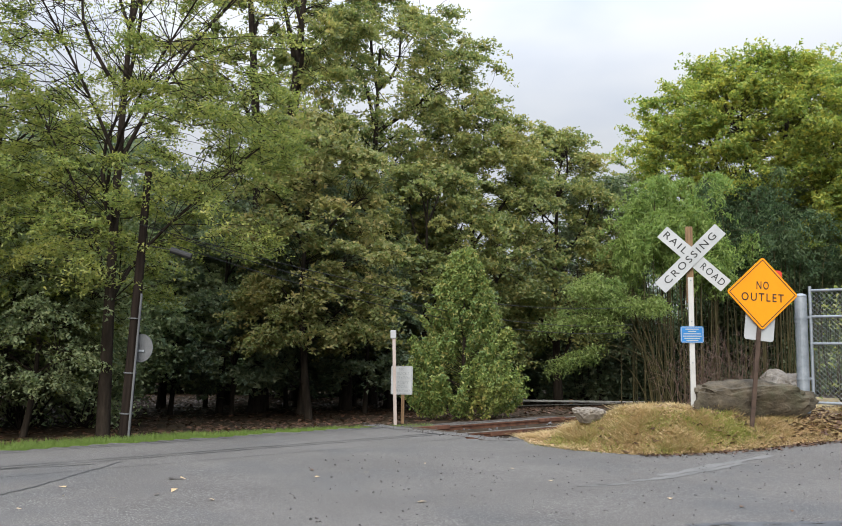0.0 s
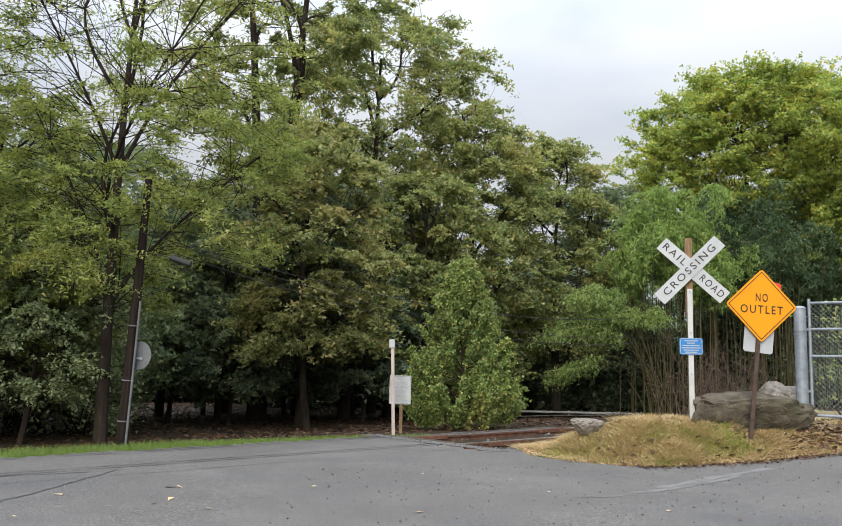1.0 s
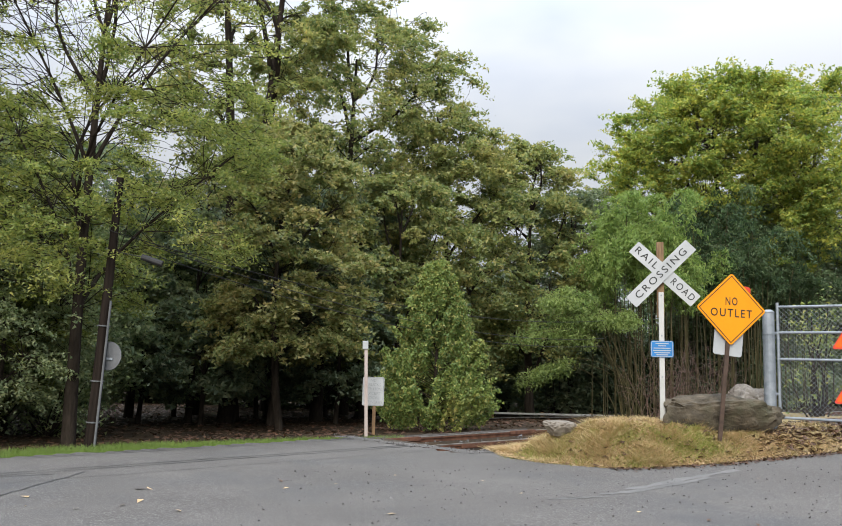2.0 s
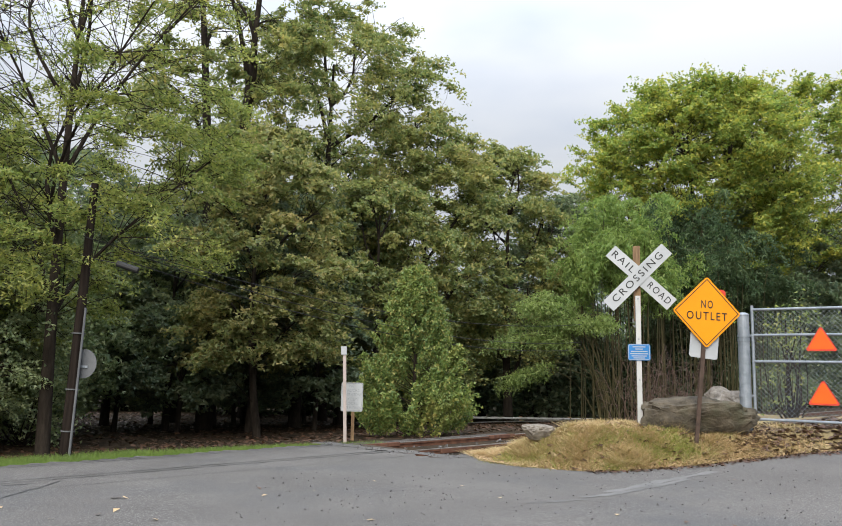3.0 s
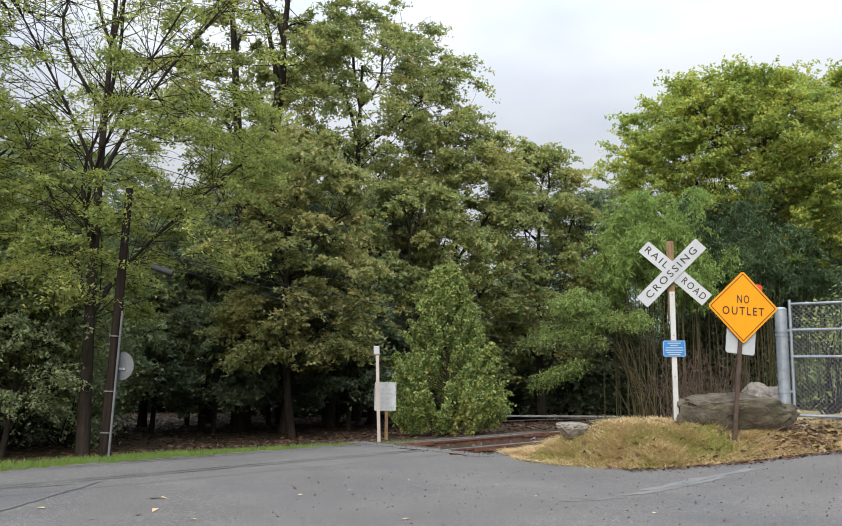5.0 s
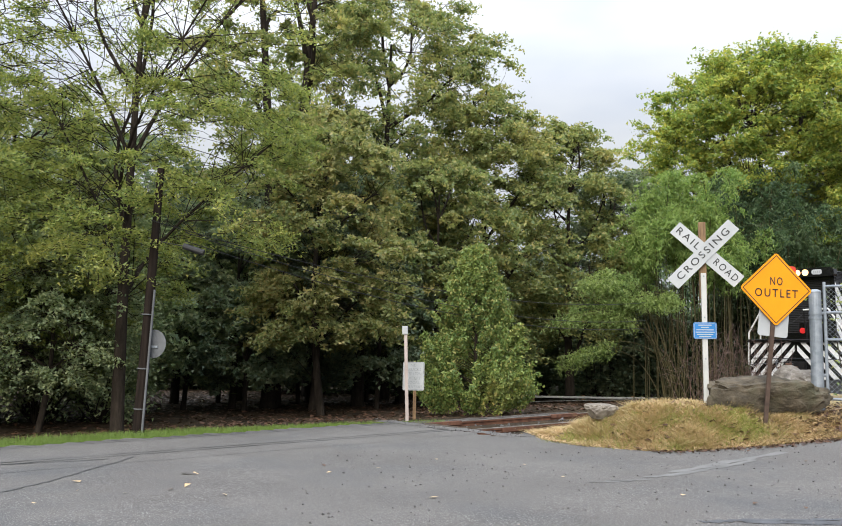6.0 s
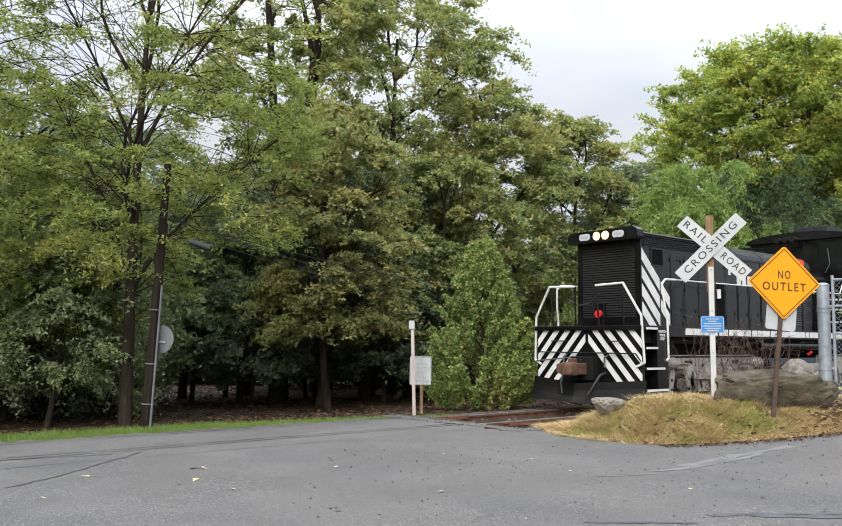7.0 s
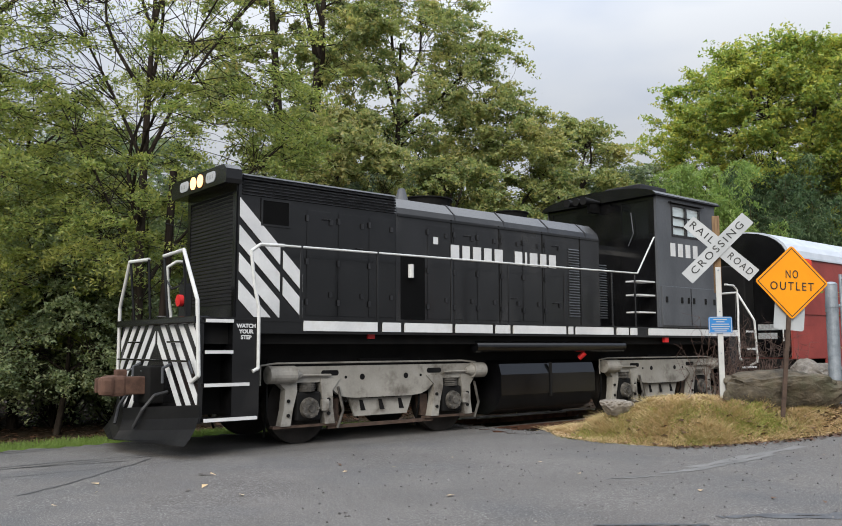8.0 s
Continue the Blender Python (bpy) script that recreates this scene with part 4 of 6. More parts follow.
# ---------------------------------------------------------------- rocks
def boulder(x, y, sx, sy, sz, seed, material, label, turn=0.0, sink=0.1):
    bm = bmesh.new()
    bmesh.ops.create_icosphere(bm, subdivisions=5, radius=1.0)
    o = Vector((seed * 3.1, seed * 1.7, 0))
    rng = np.random.default_rng(seed)
    cuts = [(Vector(rng.normal(size=3)).normalized(), rng.uniform(0.65, 1.0)) for _ in range(13)]
    for v in bm.verts:
        p = v.co.copy()
        g = Vector((p.x * sx, p.y * sy, p.z * sz))
        k = 1 + 0.3 * noise.noise(p * 1.1 + o) + 0.2 * abs(noise.noise(p * 2.4 + o)) + 0.07 * noise.noise(p * 6 + o) - 0.12 * abs(noise.noise(p * 4.3 + o))
        q = Vector((math.copysign(abs(p.x) ** 0.8, p.x), math.copysign(abs(p.y) ** 0.8, p.y), math.copysign(abs(p.z) ** 0.75, p.z))) * k
        for n, d in cuts:
            q -= n * max(0.0, q.dot(n) - d * 1.05) * 0.75
        q += p * (0.12 * noise.noise(g * 3.5 + o) + 0.05 * noise.noise(g * 9 + o))
        v.co = (q.x * sx, q.y * sy, max(-0.5, q.z) * sz)
    for f in bm.faces:
        f.smooth = False
    ob = part("boulder", bm, M[material])
    ob.matrix_world = pose(x, y, top_of_mound(x, y) + sz * 0.5 - sink, 0, 0, turn)
    return tagged(ob, label, "boulder", "rocks on the mound")


boulder(5.52, 12.62, 1.08, 0.42, 0.36, 5, "rock", "large brown-grey boulder on the mound", 3, 0.0)
boulder(6.55, 13.7, 0.42, 0.4, 0.42, 6, "rock_light", "pale weathered boulder behind the sign", 0, -0.15)
boulder(3.12, 12.85, 0.28, 0.2, 0.17, 8, "rock_light", "pale stone at the end of the mound", 20, 0.02)


# ---------------------------------------------------------------- utility pole
def utility_pole():
    x, y = -4.65, 14.4
    t = thing("utility_pole", pose(x, y, ground_height(x, y), 0, 1.7, 0), "dark leaning wooden utility pole at the verge", "utility pole")
    part("shaft", rodded((0, 0, -0.3), (0, 0, 4.75), 0.105, 0.062, 14), M["pole_wood"], t)
    part("conduit", rodded((0.1, -0.10, 0.0), (0.1, -0.08, 2.55), 0.02), M["dull_grey"], t, "grey cable conduit")
    part("sign_back", prism([(0.13 + 0.21 * math.cos(a * 0.262), 1.6 + 0.25 * math.sin(a * 0.262)) for a in range(24)], 0.05, 0.056), M["dull_grey"], t, "back of a round grey road sign")
    part("sign_bracket", boxed(0.0, 0.2, 0.03, 0.05, 1.53, 1.57), M["galvanised"], t)
    for z in (0.45, 1.15, 2.1):
        part("strap", rodded((0, 0, z), (0, 0, z + 0.02), 0.115, sides=14), M["dull_grey"], t)
    part("splice_case", rodded((0.62, -0.35, 3.32), (0.98, -0.35, 3.22), 0.055), M["cable"], t, "black cylindrical cable case")
    part("cable_stub", rodded((0.08, -0.05, 3.42), (0.62, -0.35, 3.32), 0.008), M["cable"], t)


utility_pole()


def cable(a, b, sag, r):
    cu = Tubes()
    a, b = Vector(a), Vector(b)
    cu.add([a.lerp(b, i / 14) - Vector((0, 0, sag * 4 * (i / 14) * (1 - i / 14))) for i in range(15)], r, r, 5)
    tagged(part("overhead_cable", cu.mesh("overhead_cable", M["cable"])), "thin black overhead cable from the pole", "cable", "overhead cables")


for k, (za, zb) in enumerate(((3.35, 2.6), (3.2, 2.35), (3.55, 3.2))):
    cable((-4.5 + (0.6 if k < 2 else 0), 14.0, za), (8.0, 27.0, zb), 0.55, 0.008)


# ---------------------------------------------------------------- grass, litter, fallen leaves
def blades(name, places, heights, rng, material, width=0.006, lean=0.5):
    n = len(places)
    p = np.array(places)
    a = rng.uniform(0, 6.283, n)
    w = np.stack([np.cos(a), np.sin(a), np.zeros(n)], 1) * width
    h = np.asarray(heights)[:, None]
    tip = p + np.concatenate([rng.normal(size=(n, 2)) * lean, np.ones((n, 1))], 1) * h
    v = np.stack([p - w, p + w, tip], 1).reshape(-1, 3)
    me = bpy.data.meshes.new(name)
    me.vertices.add(3 * n)
    me.vertices.foreach_set("co", v.astype(np.float32).ravel())
    me.loops.add(3 * n)
    me.loops.foreach_set("vertex_index", np.arange(3 * n, dtype=np.int32))
    me.polygons.add(n)
    me.polygons.foreach_set("loop_start", np.arange(0, 3 * n, 3, dtype=np.int32))
    me.update(calc_edges=True)
    me.materials.append(material)
    return me


rng = np.random.default_rng(7)
pl, hs = [], []
while len(pl) < 60000:
    s, d = rng.uniform(-12, 6.0), -rng.uniform(0.95, 1.0) - rng.gamma(2.0, 0.5)
    if d < -1.0 - 2.6 * smooth(7.5, -1, s) - 0.3 * rng.uniform():
        continue
    p = TRACK_0 + ALONG * s + NEAR * d
    pl.append((p.x, p.y, ground_height(p.x, p.y)))
    hs.append(rng.uniform(0.05, 0.13))
tagged(part("grass_verge", blades("grass_verge", pl, hs, rng, M["grass"], 0.008)), "strip of short bright green grass beside the road", "grass", kind="stuff")

pl, hs = [], []
while len(pl) < 110000:
    x, y = rng.uniform(1.7, 7.6), rng.uniform(11.5, 14.6)
    if on_mound(x, y) and rng.uniform() > 0.85 * smooth(5.2, 6.6, x) and rng.uniform() < 0.25 + noise.noise(Vector((x * 1.3, y * 1.3, 8))) + 0.4:
        pl.append((x, y, top_of_mound(x, y) - 0.005))
        hs.append(rng.uniform(0.015, 0.05) * (2.4 if noise.noise(Vector((x * 3, y * 3, 1))) > 0.12 else 1.0))
tagged(part("dry_grass", blades("dry_grass", pl, hs, rng, M["dry_grass"], 0.008, 1.3)), "dry straw-coloured grass on the mound", "grass", kind="stuff")

pl = []
while len(pl) < 9000:
    x, y = rng.uniform(-18, 9), rng.uniform(13, 36)
    if track_place(x, y)[1] < -2.2:
        pl.append((x, y, ground_height(x, y) + 0.015))
for k in range(5200):
    x, y = rng.uniform(4.6, 10.5), rng.uniform(11.5, 14.5)
    if y > mound_front(x) - 0.1 + 0.12 * rng.normal() and rng.uniform() < 0.25 + smooth(5.0, 6.6, x):
        pl.append((x, y, top_of_mound(x, y) + 0.012))
for k in range(220):
    x, y = rng.uniform(1.8, 6.5), rng.uniform(11.0, 13.0)
    if on_mound(x, y):
        pl.append((x, y, top_of_mound(x, y) + 0.03))
tagged(part("leaf_litter", leaf_mesh("leaf_litter", np.array(pl), rng.uniform(0.05, 0.11, len(pl)), rng, M["litter"], 1.5)), "brown fallen leaves on the ground", "leaves", kind="stuff")
SEEN_LEAVES = [(-2.34, 8.98), (-3.29, 8.39), (-1.65, 7.7), (-2.23, 7.97), (-2.14, 8.2), (0.28, 7.72), (-0.94, 9.72)]
for k in range(26):
    x, y = SEEN_LEAVES[k] if k < len(SEEN_LEAVES) else (rng.uniform(-4.5, 5.5), rng.uniform(6.3, 10.6))
    o = part("fallen_leaf", leaf_mesh("fallen_leaf", np.array([(0, 0, 0.012)]), [0.1 if k == 0 else 0.06 if k < 7 else rng.uniform(0.02, 0.05)], rng, M["pale_leaf" if k % 3 else "litter"], 3.0))
    o.location = (x, y, road_height(x, y))
    tagged(o, "dry fallen leaf lying on the asphalt", "leaf", "leaves on the road")
pl = [(x, y, road_height(x, y) + 0.004) for x, y in zip(rng.uniform(-1, 6, 420), rng.uniform(6.5, 11.5, 420))]
tagged(part("grit", stones("grit", pl, rng.uniform(0.006, 0.02, len(pl)), rng, M["gravel"])), "loose dark grit on the asphalt", "grit", kind="stuff")

pl = []
while len(pl) < 42000:
    x, y = rng.uniform(1.5, 7.6), rng.uniform(11.3, 14.2)
    if (on_mound(x, y) or y > mound_front(x) - 0.22 * rng.uniform() ** 3 and 2.3 < x < 3.4 and rng.uniform() < 0.35 and track_place(x, y)[1] > 1.5) and rng.uniform() > 0.8 * smooth(5.4, 7.0, x):
        pl.append((x, y, max(top_of_mound(x, y), road_height(x, y)) + rng.uniform(0.006, 0.03)))
tagged(part("straw", leaf_mesh("straw", np.array(pl), rng.uniform(0.007, 0.02, len(pl)), rng, M["straw"], 0.4, 3.5)), "matted straw on the mound", "straw", kind="stuff")
pl = []
while len(pl) < 900:
    x = rng.uniform(3.5, 7.8)
    y = mound_front(x) - 0.05 + rng.normal() * 0.12
    pl.append((x, y, max(road_height(x, y), top_of_mound(x, y)) + 0.012))
tagged(part("edge_litter", leaf_mesh("edge_litter", np.array(pl), rng.uniform(0.02, 0.05, len(pl)), rng, M["litter"], 1.5)), "brown leaf scraps along the road's edge", "leaves", kind="stuff")
pl, hs = [], []
for k in range(34):
    cx_ = rng.uniform(2.3, 5.9)
    cy_ = mound_front(cx_) + rng.uniform(0.1, 0.75)
    if on_mound(cx_, cy_):
        for j in range(220):
            x, y = cx_ + rng.normal() * 0.13, cy_ + rng.normal() * 0.09
            pl.append((x, y, top_of_mound(x, y)))
            hs.append(rng.uniform(0.03, 0.09))
tagged(part("green_tufts", blades("green_tufts", pl, hs, rng, M["turf_green"], 0.006, 0.9)), "green tufts in the dry turf", "grass", kind="stuff")

# dry stems behind the signs
for k, (x, y) in enumerate(((4.9, 13.6), (5.4, 13.75), (5.9, 13.9), (5.2, 14.1), (6.1, 14.2))):
    r2 = np.random.default_rng(90 + k)
    tb2 = Tubes()
    for j in range(16):
        w, o = r2.uniform(0, 6.28), Vector((r2.normal() * 0.2, r2.normal() * 0.15, 0))
        e = o + Vector((math.cos(w) * 0.45, math.sin(w) * 0.45, r2.uniform(0.6, 1.6)))
        p = curve_pts(o, e, r2, 0.1, 5)
        tb2.add(p, 0.008, 0.002, 3)
        for q in p[2:]:
            for h in range(3):
                tb2.add([q, q + Vector(r2.normal(size=3)) * 0.12], 0.003, 0.001, 3)
    ob = part("dry_bush", tb2.mesh("dry_bush", M["twig"]))
    ob.location = (x, y, top_of_mound(x, y) - 0.02)
    tagged(ob, "leafless reddish-brown bush of thin twigs", "bush", "dry bushes")


# ---------------------------------------------------------------- marks on the road
def strip(name, line, width, material, label, lift=0.004):
    """A thin uneven strip lying on the road."""
    rng = np.random.default_rng(len(line))
    v, f = [], []
    pts = [Vector((x, y, 0)) for x, y in line]
    fine = [a.lerp(b, i / 8) for a, b in zip(pts, pts[1:]) for i in range(8)] + [pts[-1]]
    for i, p in enumerate(fine):
        d = (fine[min(i + 1, len(fine) - 1)] - fine[max(i - 1, 0)]).normalized()
        n = Vector((-d.y, d.x, 0)) * width * rng.uniform(0.35, 1.0) / 2
        p = p + Vector((rng.normal(), rng.normal(), 0)) * 0.012
        for q in (p - n, p + n):
            v.append((q.x, q.y, road_height(q.x, q.y) + lift))
    f = [(2 * i, 2 * i + 1, 2 * i + 3, 2 * i + 2) for i in range(len(fine) - 1)]
    part(name, mesh_of(name, v, f, material), None, road, label)


M["tar"] = surface("crack_tar", (0.02, 0.02, 0.02), (0.05, 0.05, 0.05), 8, 0.7, grain=40)
M["scuff"] = surface("pale_scuff", (0.12, 0.116, 0.11), (0.175, 0.169, 0.16), 3, 0.9, grain=50, grain_mix=0.6)
strip("crack", [(-3.75, 7.7), (-3.6, 8.3), (-3.5, 9.2), (-3.36, 10.3)], 0.035, M["tar"], "dark crack in the asphalt")
strip("crack", [(-6.5, 9.0), (-4.9, 9.4), (-3.6, 10.1)], 0.03, M["tar"], "dark crack in the asphalt")
for d0 in (0.66, -0.66, 0.84, -0.84):
    strip("rail_groove", [tuple((TRACK_0 + ALONG * s0 + NEAR * d0).xy) for s0 in steps(-12, 4.4, 1.5)], 0.04, M["tar"], "dark groove beside the rail", 0.006)
strip("joint", [tuple((TRACK_0 + ALONG * s0 + NEAR * 1.5).xy) for s0 in steps(-12, 4.2, 1.5)], 0.018, M["tar"], "dark seam beside the track")


# ---------------------------------------------------------------- beyond the bamboo
def guard_rail():
    t = thing("guard_rail", pose(5.0, 33.5, ground_height(5.0, 33.5), 0, 0, 3), "pale steel guard rail along a far road", "guard rail")
    part("beam", boxed(0, 9, -0.03, 0.03, 0.22, 0.3, 0.02), M["white"], t)
    for k in range(5):
        part("post", boxed(0.2 + 2.1 * k, 0.32 + 2.1 * k, 0.03, 0.12, -0.1, 0.34), M["wood_post"], t)


guard_rail()
tagged(part("far_road", sheet("far_road", steps(2.0, 9.0, 0.5), steps(29.6, 31.4, 0.3), lambda x, y: ground_height(x, y) + 0.06, M["asphalt"])),
       "grey asphalt side road beyond the track", "road", kind="structure")


def brown_shed():
    t = thing("brown_shed", pose(30.6, 46.6, ground_height(30.6, 46.6), 0, 0, -32), "weathered brown timber shed beyond the gate", "shed")
    for k in range(24):
        part("board", boxed(-3 + 0.25 * k, -2.76 + 0.25 * k, -2.0, -1.97 + 0.004 * (k % 3), 0, 2.6), M["shed"], t)
    part("core", boxed(-2.98, 2.98, -1.96, 2.0, 0, 2.58), M["shed"], t)
    part("roof", prism([(-3.2, 2.55), (3.2, 2.55), (3.2, 2.65), (0, 3.6), (-3.2, 2.65)], -2.2, 2.2), M["tie"], t, "dark low roof")


M["shed"] = surface("brown_boards", (0.09, 0.055, 0.04), (0.17, 0.105, 0.08), 2, 0.9, grain=30, stretch=(4, 4, 0.4), bump=0.5)
brown_shed()

# crumbled edge where the asphalt meets the track bed
EDGE = [tuple((TRACK_0 + ALONG * a + NEAR * b).xy) for a, b in ((4.5, -1.3), (4.5, 0), (4.6, 1.0), (4.6, 2.0), (5.4, 2.15), (6.4, 2.2), (7.4, 2.2), (8.4, 2.3))]
strip("road_edge", EDGE, 0.5, M["asphalt"], "crumbled edge of the asphalt", 0.006)
rng = np.random.default_rng(17)
pl = []
for k in range(300):
    i = rng.integers(0, len(EDGE) - 1)
    u = rng.uniform()
    x, y = EDGE[i][0] * (1 - u) + EDGE[i + 1][0] * u + rng.normal() * 0.22, EDGE[i][1] * (1 - u) + EDGE[i + 1][1] * u + rng.normal() * 0.16
    pl.append((x, y, road_height(x, y) + 0.01))
tagged(part("edge_gravel", stones("edge_gravel", pl, rng.uniform(0.01, 0.04, len(pl)) * 0.6, rng, M["gravel"])), "loose stones along the edge of the asphalt", "gravel", kind="stuff")

# pale scuffs and dark stains worn into the asphalt
M["stain"] = surface("dark_stain", (0.06, 0.062, 0.066), (0.1, 0.102, 0.107), 3, 0.8, grain=45, grain_mix=0.7)
for line, w in (([(2.75, 9.3), (3.3, 9.65), (4.1, 10.25)], 0.14), ([(3.2, 9.75), (4.1, 10.45), (5.1, 10.95)], 0.2), ([(3.6, 9.9), (4.5, 10.5)], 0.16), ([(2.0, 8.85), (2.5, 9.0)], 0.07), ([(2.2, 8.98), (2.75, 9.12)], 0.05)):
    strip("scuff", line, w, M["scuff"], "pale scuff on the asphalt", 0.004)
for line, w in (([(2.5, 6.9), (3.0, 7.05), (3.6, 7.1), (4.6, 7.25)], 0.12), ([(1.4, 6.55), (1.9, 6.6), (2.3, 6.6)], 0.08), ([(2.9, 6.95), (3.8, 7.0), (4.9, 7.1)], 0.16)):
    strip("stain", line, w, M["stain"], "dark stain on the asphalt", 0.005)
# fishplates at the rail joints
for x, side in ((-6.1, 0.7535), (-9.2, -0.7535), (-12.4, 0.7535), (-5.6, -0.7535)):
    for off in (-0.03, 0.03):
        part("joint_bar", boxed(x - 0.45, x + 0.45, side + off - 0.012, side + off + 0.012, -0.12, -0.045, 0.006), M["rail_side"], track)
# kerb timber along the crossing's end
part("crossing_timber", boxed(-5.0, -4.35, -0.62, 0.62, -0.16, -0.02, 0.015), M["tie"], track, "dark timber at the end of the crossing")


# ---------------------------------------------------------------- locomotive
def train_pose(s):
    p = on_track(s)
    return pose(p.x, p.y, p.z, 0, math.degrees(math.atan(GRADE)), -(90 + math.degrees(TRACK_AZ)))


M["loco_black"] = surface("loco_black", (0.003, 0.003, 0.0034), (0.006, 0.006, 0.0066), 2.2, 0.2, grain=30, grain_mix=0.3, bump=0.03, dirt=(0.016, 0.015, 0.014), dirt_scale=1.1, dirt_at=(0.55, 0.9), spec=0.5)
M["loco_worn"] = surface("loco_worn_black", (0.006, 0.006, 0.0065), (0.014, 0.014, 0.015), 1.3, 0.24, grain=30, grain_mix=0.3, bump=0.05, dirt=(0.045, 0.043, 0.041), dirt_scale=0.9, dirt_at=(0.5, 0.82), spec=0.5, stretch=(1, 1, 0.6))
M["loco_dark"] = surface("loco_underframe", (0.004, 0.004, 0.004), (0.01, 0.0095, 0.009), 3, 0.75, grain=30, bump=0.2, spec=0.15)
M["loco_trim"] = surface("loco_trim", (0.012, 0.012, 0.013), (0.024, 0.024, 0.026), 6, 0.4, grain=30, bump=0.05)
M["shutter_black"] = surface("shutter_black", (0.006, 0.006, 0.006), (0.014, 0.013, 0.013), 1.5, 0.6, grain=20, grain_mix=0.5, bump=0.1, spec=0.2)
# dark grey raised in colour to carry the sky's reflection on the cab side
M["loco_grey"] = surface("loco_skylit_grey", (0.055, 0.058, 0.064), (0.085, 0.09, 0.098), 1.6, 0.4, grain=25, grain_mix=0.25, bump=0.03, stretch=(1, 1, 0.5))
M["loco_white"] = surface("loco_white", (0.46, 0.46, 0.46), (0.58, 0.58, 0.57), 2, 0.5, grain=25, grain_mix=0.12, bump=0.05, dirt=(0.4, 0.38, 0.34), dirt_scale=3, dirt_at=(0.58, 0.85))
M["truck_grey"] = surface("truck_grey", (0.22, 0.207, 0.182), (0.31, 0.295, 0.262), 2.2, 0.65, grain=25, grain_mix=0.22, bump=0.15, dirt=(0.06, 0.047, 0.035), dirt_scale=3.2, dirt_at=(0.5, 0.74))
M["bearing"] = surface("greasy_bearing", (0.03, 0.027, 0.024), (0.13, 0.12, 0.105), 9, 0.5, grain=30, grain_mix=0.4, bump=0.2)
M["coupler_rust"] = surface("coupler_rust", (0.06, 0.032, 0.022), (0.13, 0.07, 0.048), 6, 0.85, grain=40, bump=0.4)
M["steel_wheel"] = surface("steel_wheel", (0.014, 0.012, 0.011), (0.035, 0.03, 0.026), 4, 0.65, 0.2, grain=30, bump=0.1)
M["plow"] = surface("plow_black", (0.008, 0.008, 0.008), (0.022, 0.021, 0.02), 2.2, 0.4, grain=30, bump=0.1, dirt=(0.07, 0.064, 0.058), dirt_scale=1.3, dirt_at=(0.6, 0.85))
M["rail_paint"] = surface("handrail_white", (0.45, 0.45, 0.43), (0.56, 0.56, 0.54), 8, 0.5, bump=0)
M["coach_red"] = surface("coach_red", (0.19, 0.03, 0.024), (0.27, 0.046, 0.036), 1.5, 0.45, grain=25, grain_mix=0.2, bump=0.03)
M["coach_roof"] = surface("coach_roof", (0.36, 0.39, 0.43), (0.47, 0.5, 0.54), 1.5, 0.4, grain=25, grain_mix=0.1, bump=0.03)
M["red_paint"] = surface("red_lamp", (0.5, 0.02, 0.02), (0.65, 0.03, 0.03), 5, 0.35, bump=0)


def glass_material():
    m = bpy.data.materials.new("cab_glass")
    m.use_nodes = True
    b = m.node_tree.nodes["Principled BSDF"]
    b.inputs["Base Color"].default_value = (0.75, 0.85, 0.88, 1)
    b.inputs["Roughness"].default_value = 0.04
    b.inputs["Transmission Weight"].default_value = 0.6
    b.inputs["Specular IOR Level"].default_value = 1.0
    b.inputs["Coat Weight"].default_value, b.inputs["Coat IOR"].default_value, b.inputs["Coat Roughness"].default_value = 1.0, 2.0, 0.03
    return m


def glow(name, colour, strength):
    m = bpy.data.materials.new(name)
    m.use_nodes = True
    b = m.node_tree.nodes["Principled BSDF"]
    b.inputs["Base Color"].default_value = (0.15, 0.13, 0.1, 1)
    b.inputs["Emission Color"].default_value = (*colour, 1)
    b.inputs["Emission Strength"].default_value = strength
    return m


M["glass"] = glass_material()
# near-black that paints the shade inside the hood's openings
M["opening_shade"] = surface("opening_shade_black", (0.0015, 0.0015, 0.0015), (0.003, 0.003, 0.003), 3, 0.9, bump=0, spec=0.1)
# opaque pane, the unlit cab interior put into its colour
M["glass_dark_inside"] = surface("dark_inside_glass", (0.006, 0.007, 0.007), (0.01, 0.011, 0.011), 1, 0.12, grain=4, bump=0, spec=0.4)
M["headlight"] = glow("headlight_lit", (1.0, 0.54, 0.2), 2.2)


def wheelset(parent, x, keyed):
    ob = new("wheelset")
    ob.parent = parent
    ob.location = (x, 0, 0.508)
    for y in (-0.82, 0.68):
        w = part("wheel", rodded((0, y, 0), (0, y + 0.14, 0), 0.532, 0.52, 36), M["steel_wheel"], ob)
        hub = rod(bmesh.new(), (0, y - 0.02 if y < 0 else y + 0.14, 0), (0, y if y < 0 else y + 0.17, 0), 0.13, 0.1, 16)
        for k in range(4):
            a = k * math.pi / 2
            rod(hub, (0.25 * math.cos(a), y - 0.004, 0.25 * math.sin(a)), (0.25 * math.cos(a), y + 0.144, 0.25 * math.sin(a)), 0.03, 0.03, 8)
        part("hub", hub, M["steel_wheel"], ob)
    part("axle", rodded((0, -0.7, 0), (0, 0.7, 0), 0.08), M["steel_wheel"], ob)
    keyed.append((ob, x))


